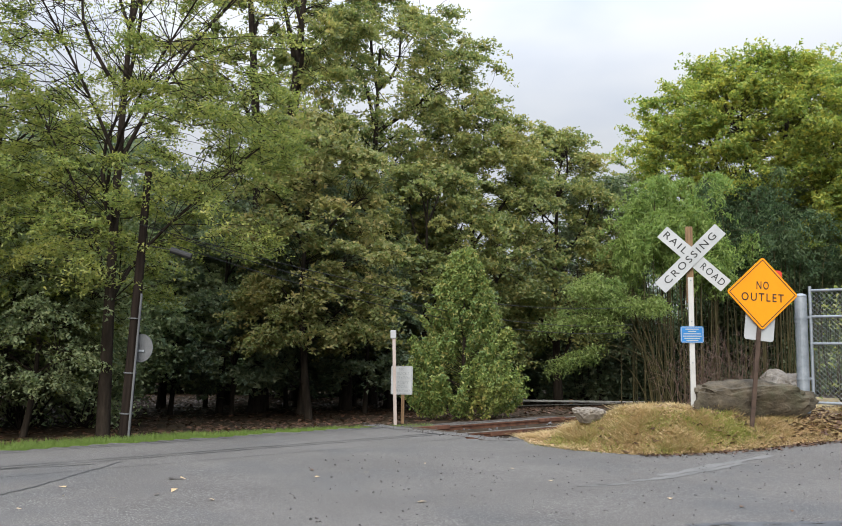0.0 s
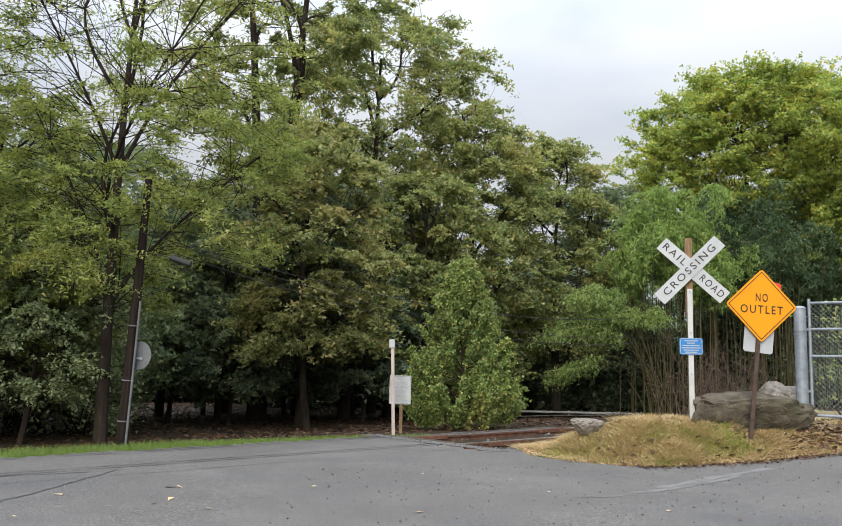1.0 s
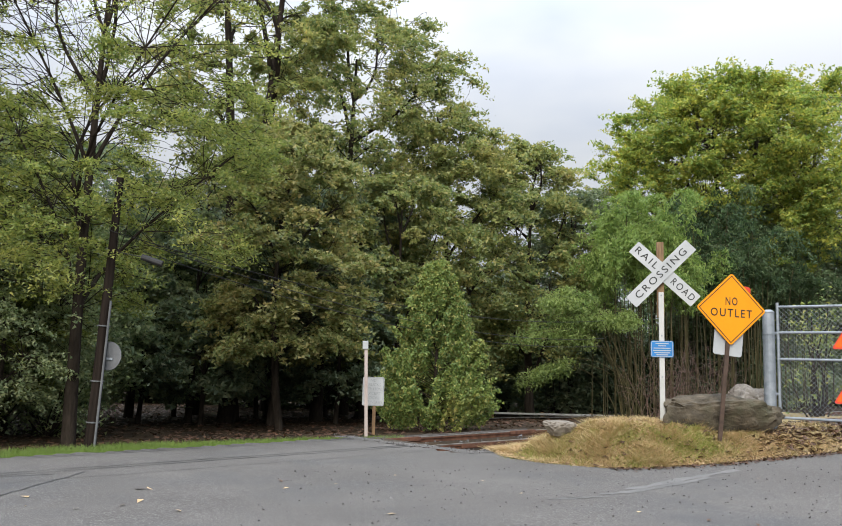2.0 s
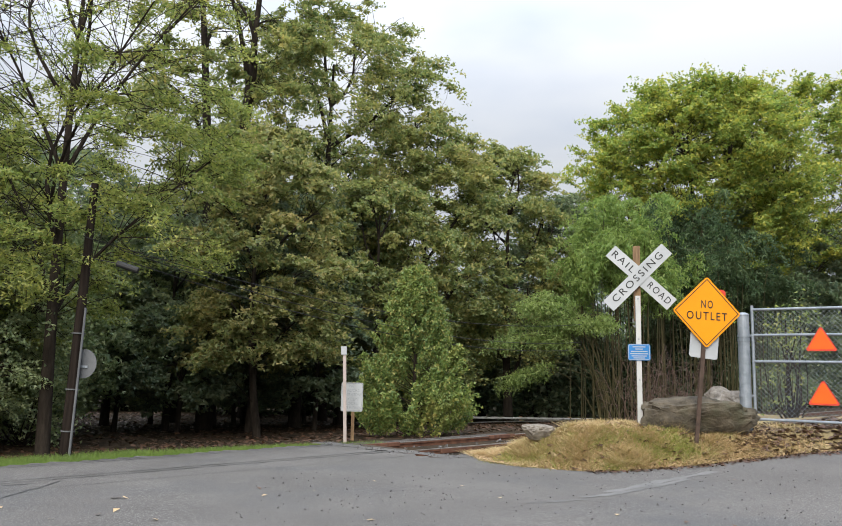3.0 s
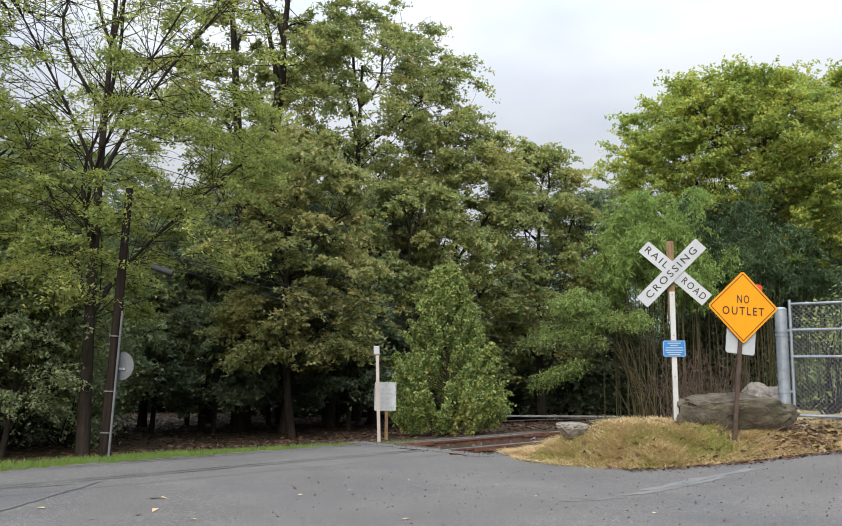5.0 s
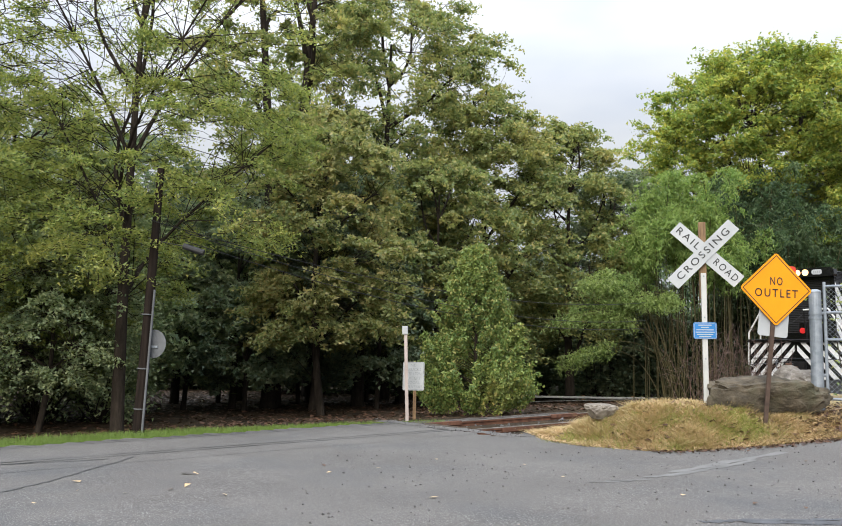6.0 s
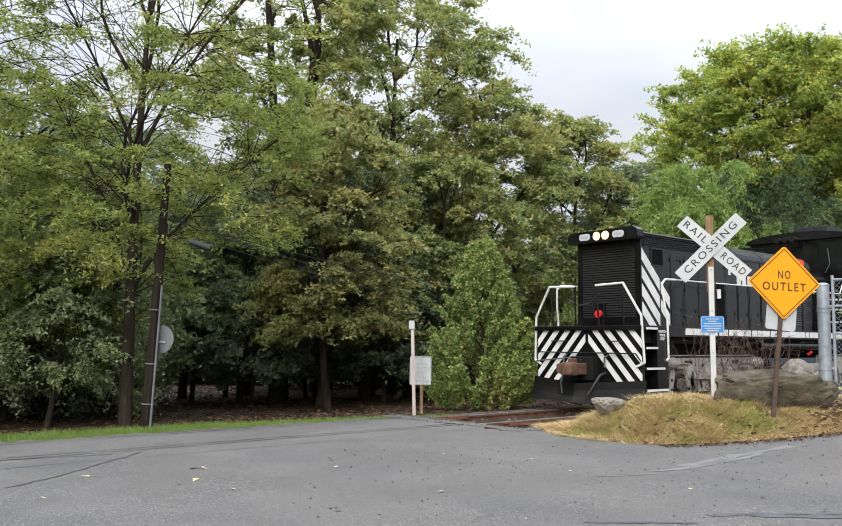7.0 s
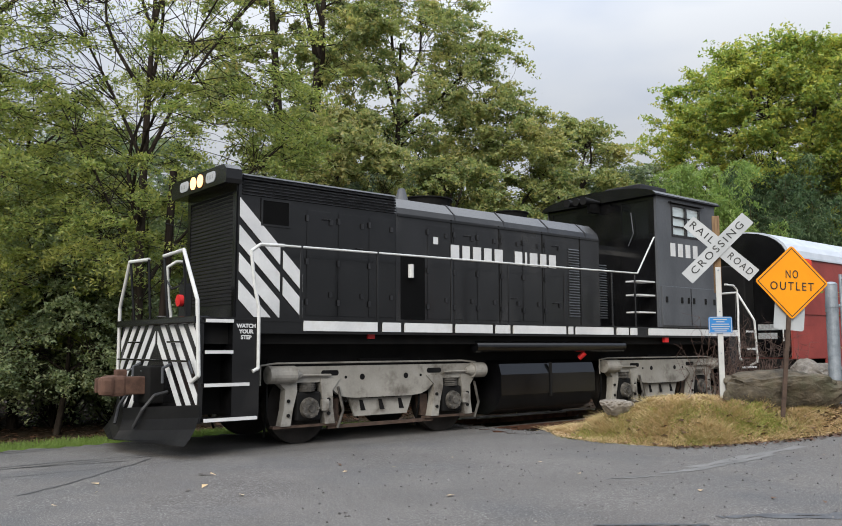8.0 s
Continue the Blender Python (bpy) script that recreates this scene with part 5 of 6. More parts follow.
def bogie(parent, xc, half, keyed, material, near_only=False):
    """A two-axle truck with its centre at xc."""
    for sx in (-half, half):
        wheelset(parent, xc + sx, keyed)
    t = new("truck")
    t.parent = parent
    t.location = (xc, 0, 0)
    for sy in (1, -1):
        y0, y1 = (0.98 * sy, 1.08 * sy)
        out = [(-2.0, 1.1), (2.0, 1.1), (2.0, 0.93), (1.72, 0.87), (1.16, 0.87), (1.0, 0.8), (0.86, 0.69), (0.74, 0.64), (0.55, 0.62), (-0.55, 0.62), (-0.74, 0.64), (-0.86, 0.69), (-1.0, 0.8), (-1.16, 0.87), (-1.72, 0.87), (-2.0, 0.93)]
        part("side_frame", prism(out, min(y0, y1), max(y0, y1)), material, t, "pale grey cast side frame")
        for sx in (-half, half):
            for dx0, dx1, lean in ((-0.38, -0.22, -0.07), (0.22, 0.38, 0.07)):
                g0, g1 = (dx0 - 0.16, dx1 + 0.02) if lean < 0 else (dx0 - 0.02, dx1 + 0.16)
                leg = [(sx + g0, 0.92), (sx + g1, 0.92), (sx + dx1, 0.78), (sx + dx1 + lean * 0.3, 0.5), (sx + dx1 + lean, 0.27), (sx + dx0 + lean, 0.27), (sx + dx0 + lean * 0.5, 0.5), (sx + dx0 - 0.03, 0.75)]
                part("pedestal", prism(leg, min(y0, y1) - 0.02, max(y0, y1) + 0.02), material, t)
                for hz in (0.42, 0.62):
                    part("bolt", rodded((sx + (dx0 + dx1) / 2 + lean * 0.5, sy * 1.09, hz), (sx + (dx0 + dx1) / 2 + lean * 0.5, sy * 1.125, hz), 0.026, sides=6), M["loco_dark"], t)
            part("tie_bar", boxed(sx - 0.56, sx + 0.56, min(y0, y1), max(y0, y1), 0.24, 0.275), M["rust_post"], t)
            part("journal_box", boxed(sx - 0.2, sx + 0.2, sy * 1.03 - 0.08, sy * 1.03 + 0.08, 0.33, 0.74, 0.03), M["loco_dark"], t)
            cap = rod(bmesh.new(), (sx, sy * 1.1, 0.51), (sx, sy * 1.17, 0.51), 0.155, 0.14, 20)
            for k in range(8):
                a = k * math.pi / 4
                rod(cap, (sx + 0.115 * math.cos(a), sy * 1.16, 0.51 + 0.115 * math.sin(a)), (sx + 0.115 * math.cos(a), sy * 1.19, 0.51 + 0.115 * math.sin(a)), 0.022, 0.022, 6)
            rod(cap, (sx, sy * 1.16, 0.51), (sx, sy * 1.2, 0.51), 0.055, 0.05, 12)
            part("bearing_cap", cap, M["bearing"], t, "bolted round bearing cap")
            spring = bmesh.new()
            for k in range(5):
                rod(spring, (sx, sy * 1.03, 0.745 + k * 0.028), (sx, sy * 1.03, 0.762 + k * 0.028), 0.13, 0.13, 14)
            part("spring", spring, M["bearing"], t)
        for sx, ln in ((2.05, 0.42), (-2.05, 0.26)):
            a = sx - math.copysign(ln, sx)
            cyl = rod(bmesh.new(), (sx, sy * 1.12, 0.99), (a, sy * 1.12, 0.99), 0.125, 0.125, 20)
            rod(cyl, (a, sy * 1.12, 0.99), (a - math.copysign(0.12, sx), sy * 1.12, 0.98), 0.1, 0.04, 16)
            rod(cyl, (a - math.copysign(0.1, sx), sy * 1.12, 0.98), (a - math.copysign(0.62, sx), sy * 1.12, 0.97), 0.018, 0.018, 8)
            part("brake_cylinder", cyl, material, t, "grey brake cylinder")
        part("brake_pipe", bent([(2.15, sy * 1.1, 0.85), (2.15, sy * 1.1, 1.12), (1.9, sy * 1.1, 1.15), (-1.6, sy * 1.1, 1.15), (-1.9, sy * 1.1, 1.12)], 0.014), material, t)
        part("spring_plank", prism([(-0.62, 0.64), (0.62, 0.64), (0.5, 0.34), (-0.5, 0.34)], sy * 0.98 - 0.02, sy * 0.98 + 0.02), material, t)
        for hx in (-0.38, 0.0, 0.36):
            part("slot", prism([(hx - 0.06, 0.42), (hx + 0.03, 0.42), (hx + 0.06, 0.58), (hx, 0.58)], sy * 1.0 - 0.006, sy * 1.0 + 0.006), M["loco_dark"], t)
        for hx, r in ((-0.42, 0.045), (0.42, 0.045), (-0.72, 0.022), (0.72, 0.022)):
            part("hole", rodded((hx, sy * 1.079, 0.93), (hx, sy * 1.084, 0.93), r, sides=14), M["loco_dark"], t)
        for hx in (-1.0, 1.0):
            part("slot", prism([(a + hx, b + 1.0) for a, b in rounded(0.3, 0.08, 0.035)], sy * 1.079 if sy > 0 else -1.084, 1.084 if sy > 0 else -1.079), M["loco_dark"], t)
        for sx in (-half, half):
            part("brake_hanger", bent([(sx - 0.5, sy * 1.1, 0.8), (sx - 0.58, sy * 1.12, 0.45), (sx - 0.5, sy * 1.1, 0.2)], 0.022), M["bearing"], t)
            part("sand_pipe", bent([(sx + 0.62, sy * 1.0, 1.2), (sx + 0.62, sy * 1.0, 0.5), (sx + 0.55, sy * 0.8, 0.12)], 0.018), M["loco_dark"], t)
            part("lead_weight", boxed(sx - 0.32, sx - 0.2, sy * 1.12 - 0.03, sy * 1.12 + 0.03, 0.46, 0.62, 0.01), material, t)
        part("brake_beam", boxed(-1.0, 1.0, sy * 1.02 - 0.03, sy * 1.02 + 0.03, 0.19, 0.24), M["rust_post"], t)
        for hx in (-0.86, 0.86):
            part("brake_shoe", prism([(hx - 0.1, 0.62), (hx + 0.08, 0.62), (hx + 0.02, 0.28), (hx - 0.1, 0.28)], sy * 0.9 - 0.05, sy * 0.9 + 0.05), M["rust_post"], t)
    part("bolster", boxed(-0.4, 0.4, -1.0, 1.0, 0.6, 1.2), M["loco_dark"], t)


def clip_low(poly, low):
    """The part of a flat outline above a height."""
    out = []
    for (x0, z0), (x1, z1) in zip(poly, poly[1:] + poly[:1]):
        if z0 >= low:
            out.append((x0, z0))
        if (z0 - low) * (z1 - low) < 0:
            k = (low - z0) / (z1 - z0)
            out.append((x0 + (x1 - x0) * k, low))
    return out if len(out) > 2 else None


loco_wheels = []
loco = thing("locomotive", train_pose(0), "black diesel switching locomotive with white diagonal stripes and lit headlights", "locomotive")
# frame and deck
part("frame", boxed(-12.25, 0.72, -1.32, 1.32, 1.42, 1.72), M["loco_dark"], loco, "black frame")
part("deck", boxed(-12.25, 0.74, -1.47, 1.47, 1.725, 1.765), M["loco_black"], loco)
for sy in (1, -1):
    for a, b in ((0.72, 1.98), (2.08, 2.42), (2.5, 3.46), (3.54, 4.36), (4.44, 4.78), (4.86, 6.22), (6.3, 6.42), (6.5, 7.6), (7.72, 8.08), (8.15, 8.36), (8.75, 12.2)):
        part("sill_stripe", boxed(-b, -a, sy * 1.47 - 0.012, sy * 1.47 + 0.012, 1.6, 1.74), M["loco_white"], loco, "white painted sill plate")
    part("side_sill", boxed(-12.25, 0.0, sy * 1.44 - 0.012, sy * 1.44 + 0.012, 1.56, 1.725), M["loco_black"], loco)

# long hood: square radiator end, then rounded shoulders
def hood_section(w, z_side, z_top, shoulder):
    return [(-w, 1.77), (w, 1.77), (w, z_side), (w - 0.03, z_side + 0.10), (w - shoulder, z_top - 0.03), (w - shoulder - 0.12, z_top), (-w + shoulder + 0.12, z_top), (-w + shoulder, z_top - 0.03), (-w + 0.03, z_side + 0.10), (-w, z_side)]


part("radiator_hood", prism(hood_section(0.86, 3.74, 3.88, 0.08), -2.8, 0.0, "x"), M["loco_black"], loco)
part("engine_hood", prism(hood_section(0.86, 3.55, 3.87, 0.24), -8.0, -2.79, "x"), M["loco_worn"], loco, "black engine hood dulled by dust")
part("rear_hood", prism(hood_section(0.6, 3.3, 3.55, 0.2), -9.12, -8.0, "x"), M["loco_black"], loco)
for a in (-4.0, -5.15, -6.3, -7.4):
    for sy in (1, -1):
        part("door_seam", boxed(a - 0.008, a + 0.008, sy * 0.865 - 0.006, sy * 0.865 + 0.006, 1.8, 3.55), M["loco_dark"], loco)
for sy in (1, -1):
    for a, b in ((1.12, 1.62), (1.68, 2.2), (2.26, 2.78), (3.46, 3.95), (4.05, 4.55), (4.6, 5.1), (5.2, 5.7), (5.76, 6.25), (6.36, 6.84)):
        part("hood_door", boxed(-b, -a, sy * 0.866 - 0.004, sy * 0.866 + 0.004, 1.84, 3.42, 0.003), M["loco_black" if a < 3 else "loco_worn"], loco, "flush hood door")
        for zz in (2.12, 3.22):
            part("latch", boxed(-b + 0.06, -b + 0.11, sy * 0.88 - 0.012, sy * 0.88 + 0.012, zz, zz + 0.08), M["loco_trim"], loco)
    # flat plate on the closed hood, the doorway's inner shade put into its colour
    part("doorway_shade", boxed(-3.4, -2.9, sy * 0.862 - 0.008, sy * 0.862 + 0.008, 1.82, 2.85), M["opening_shade"], loco, "black plate painting the shade in an open doorway")
    part("cylinder", rodded((-3.08, sy * 0.9, 2.5), (-3.08, sy * 0.9, 2.72), 0.05), M["rail_paint"], loco, "small white canister")
    part("placard", boxed(-3.68, -3.58, sy * 0.88 - 0.004, sy * 0.88 + 0.004, 3.1, 3.22), M["loco_white"], loco, "small white placard")
    for x in (-1.12, -1.68, -2.26, -3.46, -4.05, -4.6, -5.2, -5.76, -6.36):
        for zz in (2.0, 2.6, 3.25):
            part("hinge", boxed(x - 0.02, x + 0.02, sy * 0.878 - 0.01, sy * 0.878 + 0.01, zz, zz + 0.09), M["loco_trim"], loco)
    for x, zz in ((-1.4, 3.3), (-2.0, 2.9), (-4.3, 3.3), (-5.45, 2.25), (-6.6, 3.3), (-6.6, 2.2)):
        part("handle", bent([(x, sy * 0.875, zz), (x, sy * 0.915, zz), (x - 0.1, sy * 0.915, zz), (x - 0.1, sy * 0.875, zz)], 0.008, 5), M["loco_trim"], loco)
    part("rain_gutter", boxed(-8.0, -2.82, sy * 0.872 - 0.012, sy * 0.872 + 0.012, 3.5, 3.525), M["loco_black"], loco)
    for x in (-2.81, -4.1, -5.3, -6.5, -7.6):
        part("roof_seam", prism([(sy * 0.865, 3.55), (sy * 0.835, 3.66), (sy * 0.625, 3.85), (sy * 0.5, 3.885), (sy * 0.5, 3.86), (sy * 0.6, 3.82), (sy * 0.8, 3.64), (sy * 0.84, 3.55)], x - 0.012, x + 0.012, "x"), M["loco_trim"], loco)
    # side window of the radiator end, its inner shade a black plate, and its frame
    part("vent_shade", boxed(-0.8, -0.38, sy * 0.864 - 0.01, sy * 0.864 + 0.01, 3.14, 3.48), M["opening_shade"], loco, "black plate painting the shade in the open side vent")
    for x0, x1, z0, z1 in ((-0.83, -0.35, 3.48, 3.51), (-0.83, -0.35, 3.11, 3.14), (-0.83, -0.8, 3.14, 3.48), (-0.38, -0.35, 3.14, 3.48)):
        part("vent_frame", boxed(x0, x1, sy * 0.868 - 0.012, sy * 0.868 + 0.012, z0, z1), M["loco_black"], loco)
    for k in range(7):
        part("louvre", prism([(sy * 0.855, 3.53 + k * 0.045), (sy * 0.895, 3.535 + k * 0.045), (sy * 0.86, 3.565 + k * 0.045)], -2.78, -0.06, "x"), M["loco_trim"], loco)
    for x0, x1, z0, n in ((-7.35, -7.05, 1.95, 26), (-8.55, -8.2, 1.95, 22)):
        yy = 0.866 if x0 > -8 else 0.606
        for k in range(n):
            # slats take the lighter grey, the light on them put into the colour
            part("louvre", prism([(sy * (yy - 0.005), z0 + k * 0.052), (sy * (yy + 0.03), z0 + 0.008 + k * 0.052), (sy * yy, z0 + 0.034 + k * 0.052)], x0, x1, "x"), M["loco_grey"], loco)
    # white diagonal stripes, in two blocks
    for a, b, tops in ((0.02, 0.67, (3.5, 3.11, 2.72, 2.33)), (0.72, 1.05, (3.5, 3.11))):
        for zt in tops:
            q = clip_low([(-a, zt - a), (-b, zt - b), (-b, zt - b - 0.265), (-a, zt - a - 0.265)], 1.8)
            if q:
                part("stripe", prism(q, sy * 0.872 - 0.005, sy * 0.872 + 0.005), M["loco_white"], loco, "white diagonal stripe")
    # plain marks in place of the owner's name
    xs = -3.95
    for w in (0.27, 0.25, 0.27, 0.26, 0.28, None, 0.27, 0.13, 0.28, 0.25, 0.27):
        if w is None:
            xs -= 0.24
            continue
        if sy > 0:
            part("name_mark", boxed(xs - w + 0.06, xs - 0.02, 0.876, 0.884, 2.87, 3.12), M["loco_white"], loco, "white mark of the painted name")
        xs -= w

# front of the hood
visor = prism([(-0.93, 3.66), (0.93, 3.66), (0.95, 3.72), (0.95, 3.86), (0.86, 3.93), (-0.86, 3.93), (-0.95, 3.86), (-0.95, 3.72)], 0.0, 0.24, "x")
part("visor", visor, M["loco_black"], loco, "overhanging headlight visor")
for k in range(30):
    part("shutter", prism([(0.002, 1.98 + k * 0.054), (0.012, 1.984 + k * 0.054), (0.003, 2.02 + k * 0.054)], -0.72, 0.72), M["shutter_black"], loco, "radiator shutter")
for y in (-0.12, 0.12):
    part("headlight", rodded((0.22, y, 3.8), (0.262, y, 3.8), 0.095, sides=20), M["headlight"], loco, "lit warm headlight")
    part("headlight_rim", rodded((0.2, y, 3.8), (0.25, y, 3.8), 0.112, sides=20), M["loco_black"], loco)
for y in (-0.46, 0.46):
    part("number_board", prism([(a + y, b + 3.8) for a, b in rounded(0.3, 0.15, 0.06)], 0.235, 0.252, "x"), M["sign_white"], loco, "oval white number board")
    for k in range(4):
        part("number_mark", boxed(0.252, 0.2545, y - 0.1 + 0.055 * k, y - 0.07 + 0.055 * k, 3.77, 3.83), M["faded_ink"], loco)
part("front_panel_frame", boxed(0.0, 0.016, -0.84, 0.84, 3.58, 3.66), M["loco_black"], loco)
for y in (-0.78, 0.78):
    part("front_panel_frame", boxed(0.0, 0.016, y - 0.05, y + 0.05, 1.78, 3.58), M["loco_black"], loco)
part("red_lamp", rodded((0.47, 0.1, 2.04), (0.53, 0.1, 2.04), 0.085, sides=16), M["red_paint"], loco, "round red lamp")
part("lamp_box", boxed(0.37, 0.47, -0.02, 0.22, 1.77, 2.28, 0.01), M["loco_black"], loco)
part("front_step", boxed(0.02, 0.35, -0.6, 0.6, 1.765, 1.8), M["loco_black"], loco)

# pilot, chevrons, plow, coupler
part("pilot", boxed(0.72, 0.78, -1.42, 1.42, 0.42, 1.76), M["loco_black"], loco, "flat black pilot sheet")
for sy in (1, -1):
    for c in (1.9, 2.25, 2.6, 2.95, 3.3, 3.65):
        pts = []
        # band between two 45-degree lines z = c - y and z = c - y - 0.19, cut to the sheet
        for cc in (c, c - 0.175):
            ys_ = [(y, cc - 1.12 * y - 0.25) for y in np.linspace(0.04, 1.4, 40)]
            pts.append([(y, z) for y, z in ys_ if 0.47 < z < 1.72])
        if len(pts[0]) > 1 and len(pts[1]) > 1:
            outl = [pts[0][0], pts[0][-1], pts[1][-1], pts[1][0]]
            if sy < 0:
                outl = [(-y, z) for y, z in outl]
            part("chevron", prism(outl, 0.781, 0.787, "x"), M["loco_white"], loco, "white chevron stripe")
bm = bmesh.new()
rows_ = []
for z, xo in ((0.66, 0.79), (0.5, 0.80), (0.36, 0.84), (0.24, 0.91), (0.16, 0.98)):
    rows_.append([bm.verts.new((xo + 0.42 * (1 - abs(y) / 1.5), y, z - (0.0 if z < 0.2 else 0.1 * (1 - abs(y) / 1.5)))) for y in np.linspace(-1.5, 1.5, 9)])
for r0, r1 in zip(rows_, rows_[1:]):
    for i in range(8):
        bm.faces.new((r0[i], r0[i + 1], r1[i + 1], r1[i]))
g = bmesh.ops.solidify(bm, geom=list(bm.faces), thickness=0.02)
part("plow", bm, M["plow"], loco, "worn black steel pilot plow")
for y in (-1.1, -0.5, 0.5, 1.1):
    part("plow_bracket", prism([(0.76, 0.55), (0.9, 0.4), (1.0, 0.2), (0.76, 0.2)], y - 0.012, y + 0.012), M["loco_dark"], loco)
cp = box(bmesh.new(), 0.76, 1.3, -0.14, 0.14, 0.74, 0.98, 0.02)
box(cp, 1.22, 1.46, -0.19, 0.15, 0.72, 1.0, 0.05)
box(cp, 1.4, 1.58, 0.02, 0.18, 0.74, 0.99, 0.05)
box(cp, 1.42, 1.55, -0.22, -0.12, 0.76, 0.97, 0.04)
box(cp, 1.2, 1.34, -0.07, 0.07, 0.98, 1.08, 0.02)
part("coupler", cp, M["coupler_rust"], loco, "rusty brown knuckle coupler")
part("coupler_pocket", boxed(0.76, 0.98, -0.3, 0.3, 0.62, 1.12, 0.02), M["loco_dark"], loco)
for y in (0.5, -0.5):
    part("air_hose", bent([(0.8, y, 0.78), (0.98, y, 0.74), (1.12, y * 0.9, 0.55), (1.2, y * 0.7, 0.32)], 0.025), M["cable"], loco, "black rubber air hose")
    part("hose_valve", bent([(0.79, y * 1.1, 1.15), (0.9, y * 1.1, 1.1), (0.9, y * 1.1, 0.9)], 0.02), M["loco_grey"], loco)
part("lift_bar", bent([(0.86, -1.3, 1.2), (0.86, 1.3, 1.2), (0.86, 1.42, 1.05)], 0.014), M["loco_black"], loco)

part("porch_beam", boxed(0.66, 0.86, -1.44, 1.44, 1.68, 1.78, 0.02), M["loco_black"], loco, "black beam over the pilot")
for y in (-0.75, 0.75):
    part("pilot_handle", bent([(0.79, y - 0.2, 1.45), (0.85, y - 0.2, 1.45), (0.85, y + 0.2, 1.45), (0.79, y + 0.2, 1.45)], 0.012), M["loco_black"], loco)
part("cut_lever", bent([(0.84, -1.4, 1.0), (0.88, -0.3, 1.1), (0.98, 0.0, 1.05)], 0.014), M["loco_grey"], loco)
part("jumper_cable", bent([(0.3, -0.9, 2.4), (0.34, -0.6, 2.25), (0.34, -0.3, 2.28), (0.34, 0.0, 2.5)], 0.014), M["cable"], loco)
# corner steps and white grab rails
for xb, f in ((0.0, 1), (-12.2, -1)):
    for sy in (1, -1):
        y0, y1 = sorted((sy * 1.12, sy * 1.46))
        x0, x1 = sorted((xb - 0.05 * f, xb + 0.34 * f)) if f > 0 else (-12.15, -11.8)
        part("step_panel", boxed(x0, x1, y0, y1, 0.46, 1.72), M["loco_black"], loco, "black panel beside the steps")
        part("step_back", boxed(min(xb, xb + 0.72 * f), max(xb, xb + 0.72 * f), sy * 1.08 - 0.02, sy * 1.08 + 0.02, 0.5, 1.72), M["loco_dark"], loco)
        for z, w0 in ((0.46, -0.02), (0.9, 0.1), (1.32, 0.34), (1.72, 0.34)):
            a, b = sorted((xb + w0 * f, xb + 0.72 * f))
            part("step", boxed(a, b, y0, y1, z - 0.02, z + 0.01), M["loco_dark"], loco)
            part("step_edge", boxed(a, b, sy * 1.475 - 0.012, sy * 1.475 + 0.012, z - 0.025, z + 0.018), M["loco_white"], loco, "white step edge")
        part("grab_rail", bent([(xb + 0.82 * f, sy * 0.28, 2.64), (xb + 0.84 * f, sy * 1.0, 2.66), (xb + 0.82 * f, sy * 1.42, 1.98), (xb + 0.8 * f, sy * 1.47, 1.02), (xb + 0.82 * f, sy * 1.28, 0.93)], 0.026), M["rail_paint"], loco, "bent white grab rail")
        part("rail_stanchion", rodded((xb + 0.76 * f, sy * 0.32, 1.76), (xb + 0.82 * f, sy * 0.28, 2.64), 0.02), M["loco_black"], loco)
        part("rail_stanchion", rodded((xb + 0.76 * f, sy * 0.95, 1.76), (xb + 0.83 * f, sy * 0.98, 2.64), 0.02), M["loco_black"], loco)
        part("grab_rail", bent([(xb - 0.42 * f, sy * 1.42, 2.77), (xb - 0.06 * f, sy * 1.42, 2.76), (xb + 0.08 * f, sy * 1.43, 2.66), (xb + 0.04 * f, sy * 1.46, 2.2), (xb - 0.02 * f, sy * 1.48, 1.9), (xb - 0.02 * f, sy * 1.49, 1.1), (xb + 0.06 * f, sy * 1.49, 1.06)], 0.024), M["rail_paint"], loco, "bent white grab rail")
for k, word in enumerate(("WATCH", "YOUR", "STEP")):
    me = lettering("lettering", word, 0.07, M["loco_white"], 0.0015, 1.05, 0.003)
    me.transform(Matrix.Translation((0.15, 1.464, 1.655 - 0.075 * k)) @ Matrix.Rotation(radians(180), 4, "Z"))
    part("lettering", me, None, loco, "white warning words")
for sy in (1, -1):
    part("handrail", bent([(-0.42, sy * 1.42, 2.77), (-8.5, sy * 1.42, 2.84), (-9.1, sy * 1.42, 3.62), (-9.3, sy * 1.47, 3.64)], 0.016), M["rail_paint"], loco, "long pale handrail")
    for x in (-0.7, -2.02, -3.5, -4.82, -6.26, -7.66, -8.4):
        part("stanchion", rodded((x, sy * 1.42, 1.75), (x, sy * 1.42, 2.8), 0.02), M["loco_black"], loco)

# roof fittings
for x, r, h in ((-4.15, 0.42, 0.16), (-6.3, 0.34, 0.14)):
    part("roof_fan", rod(rodded((x, 0, 3.86), (x, 0, 3.86 + h), r, r * 1.08, 24), (x, 0, 3.86 + h), (x, 0, 3.88 + h), r * 1.15, r * 1.15, 24), M["loco_dark"], loco, "round black roof stack")
bell = rodded((-3.35, 0.3, 3.86), (-3.35, 0.3, 4.1), 0.13, 0.06, 16)
part("bell", bell, M["loco_grey"], loco, "grey bell on the roof")
horn = bmesh.new()
for y in (-0.25, 0.0, 0.2):
    rod(horn, (-8.9, y, 4.5), (-8.35, y, 4.48), 0.03, 0.09, 12)
part("horn", horn, M["loco_dark"], loco, "black air horn")
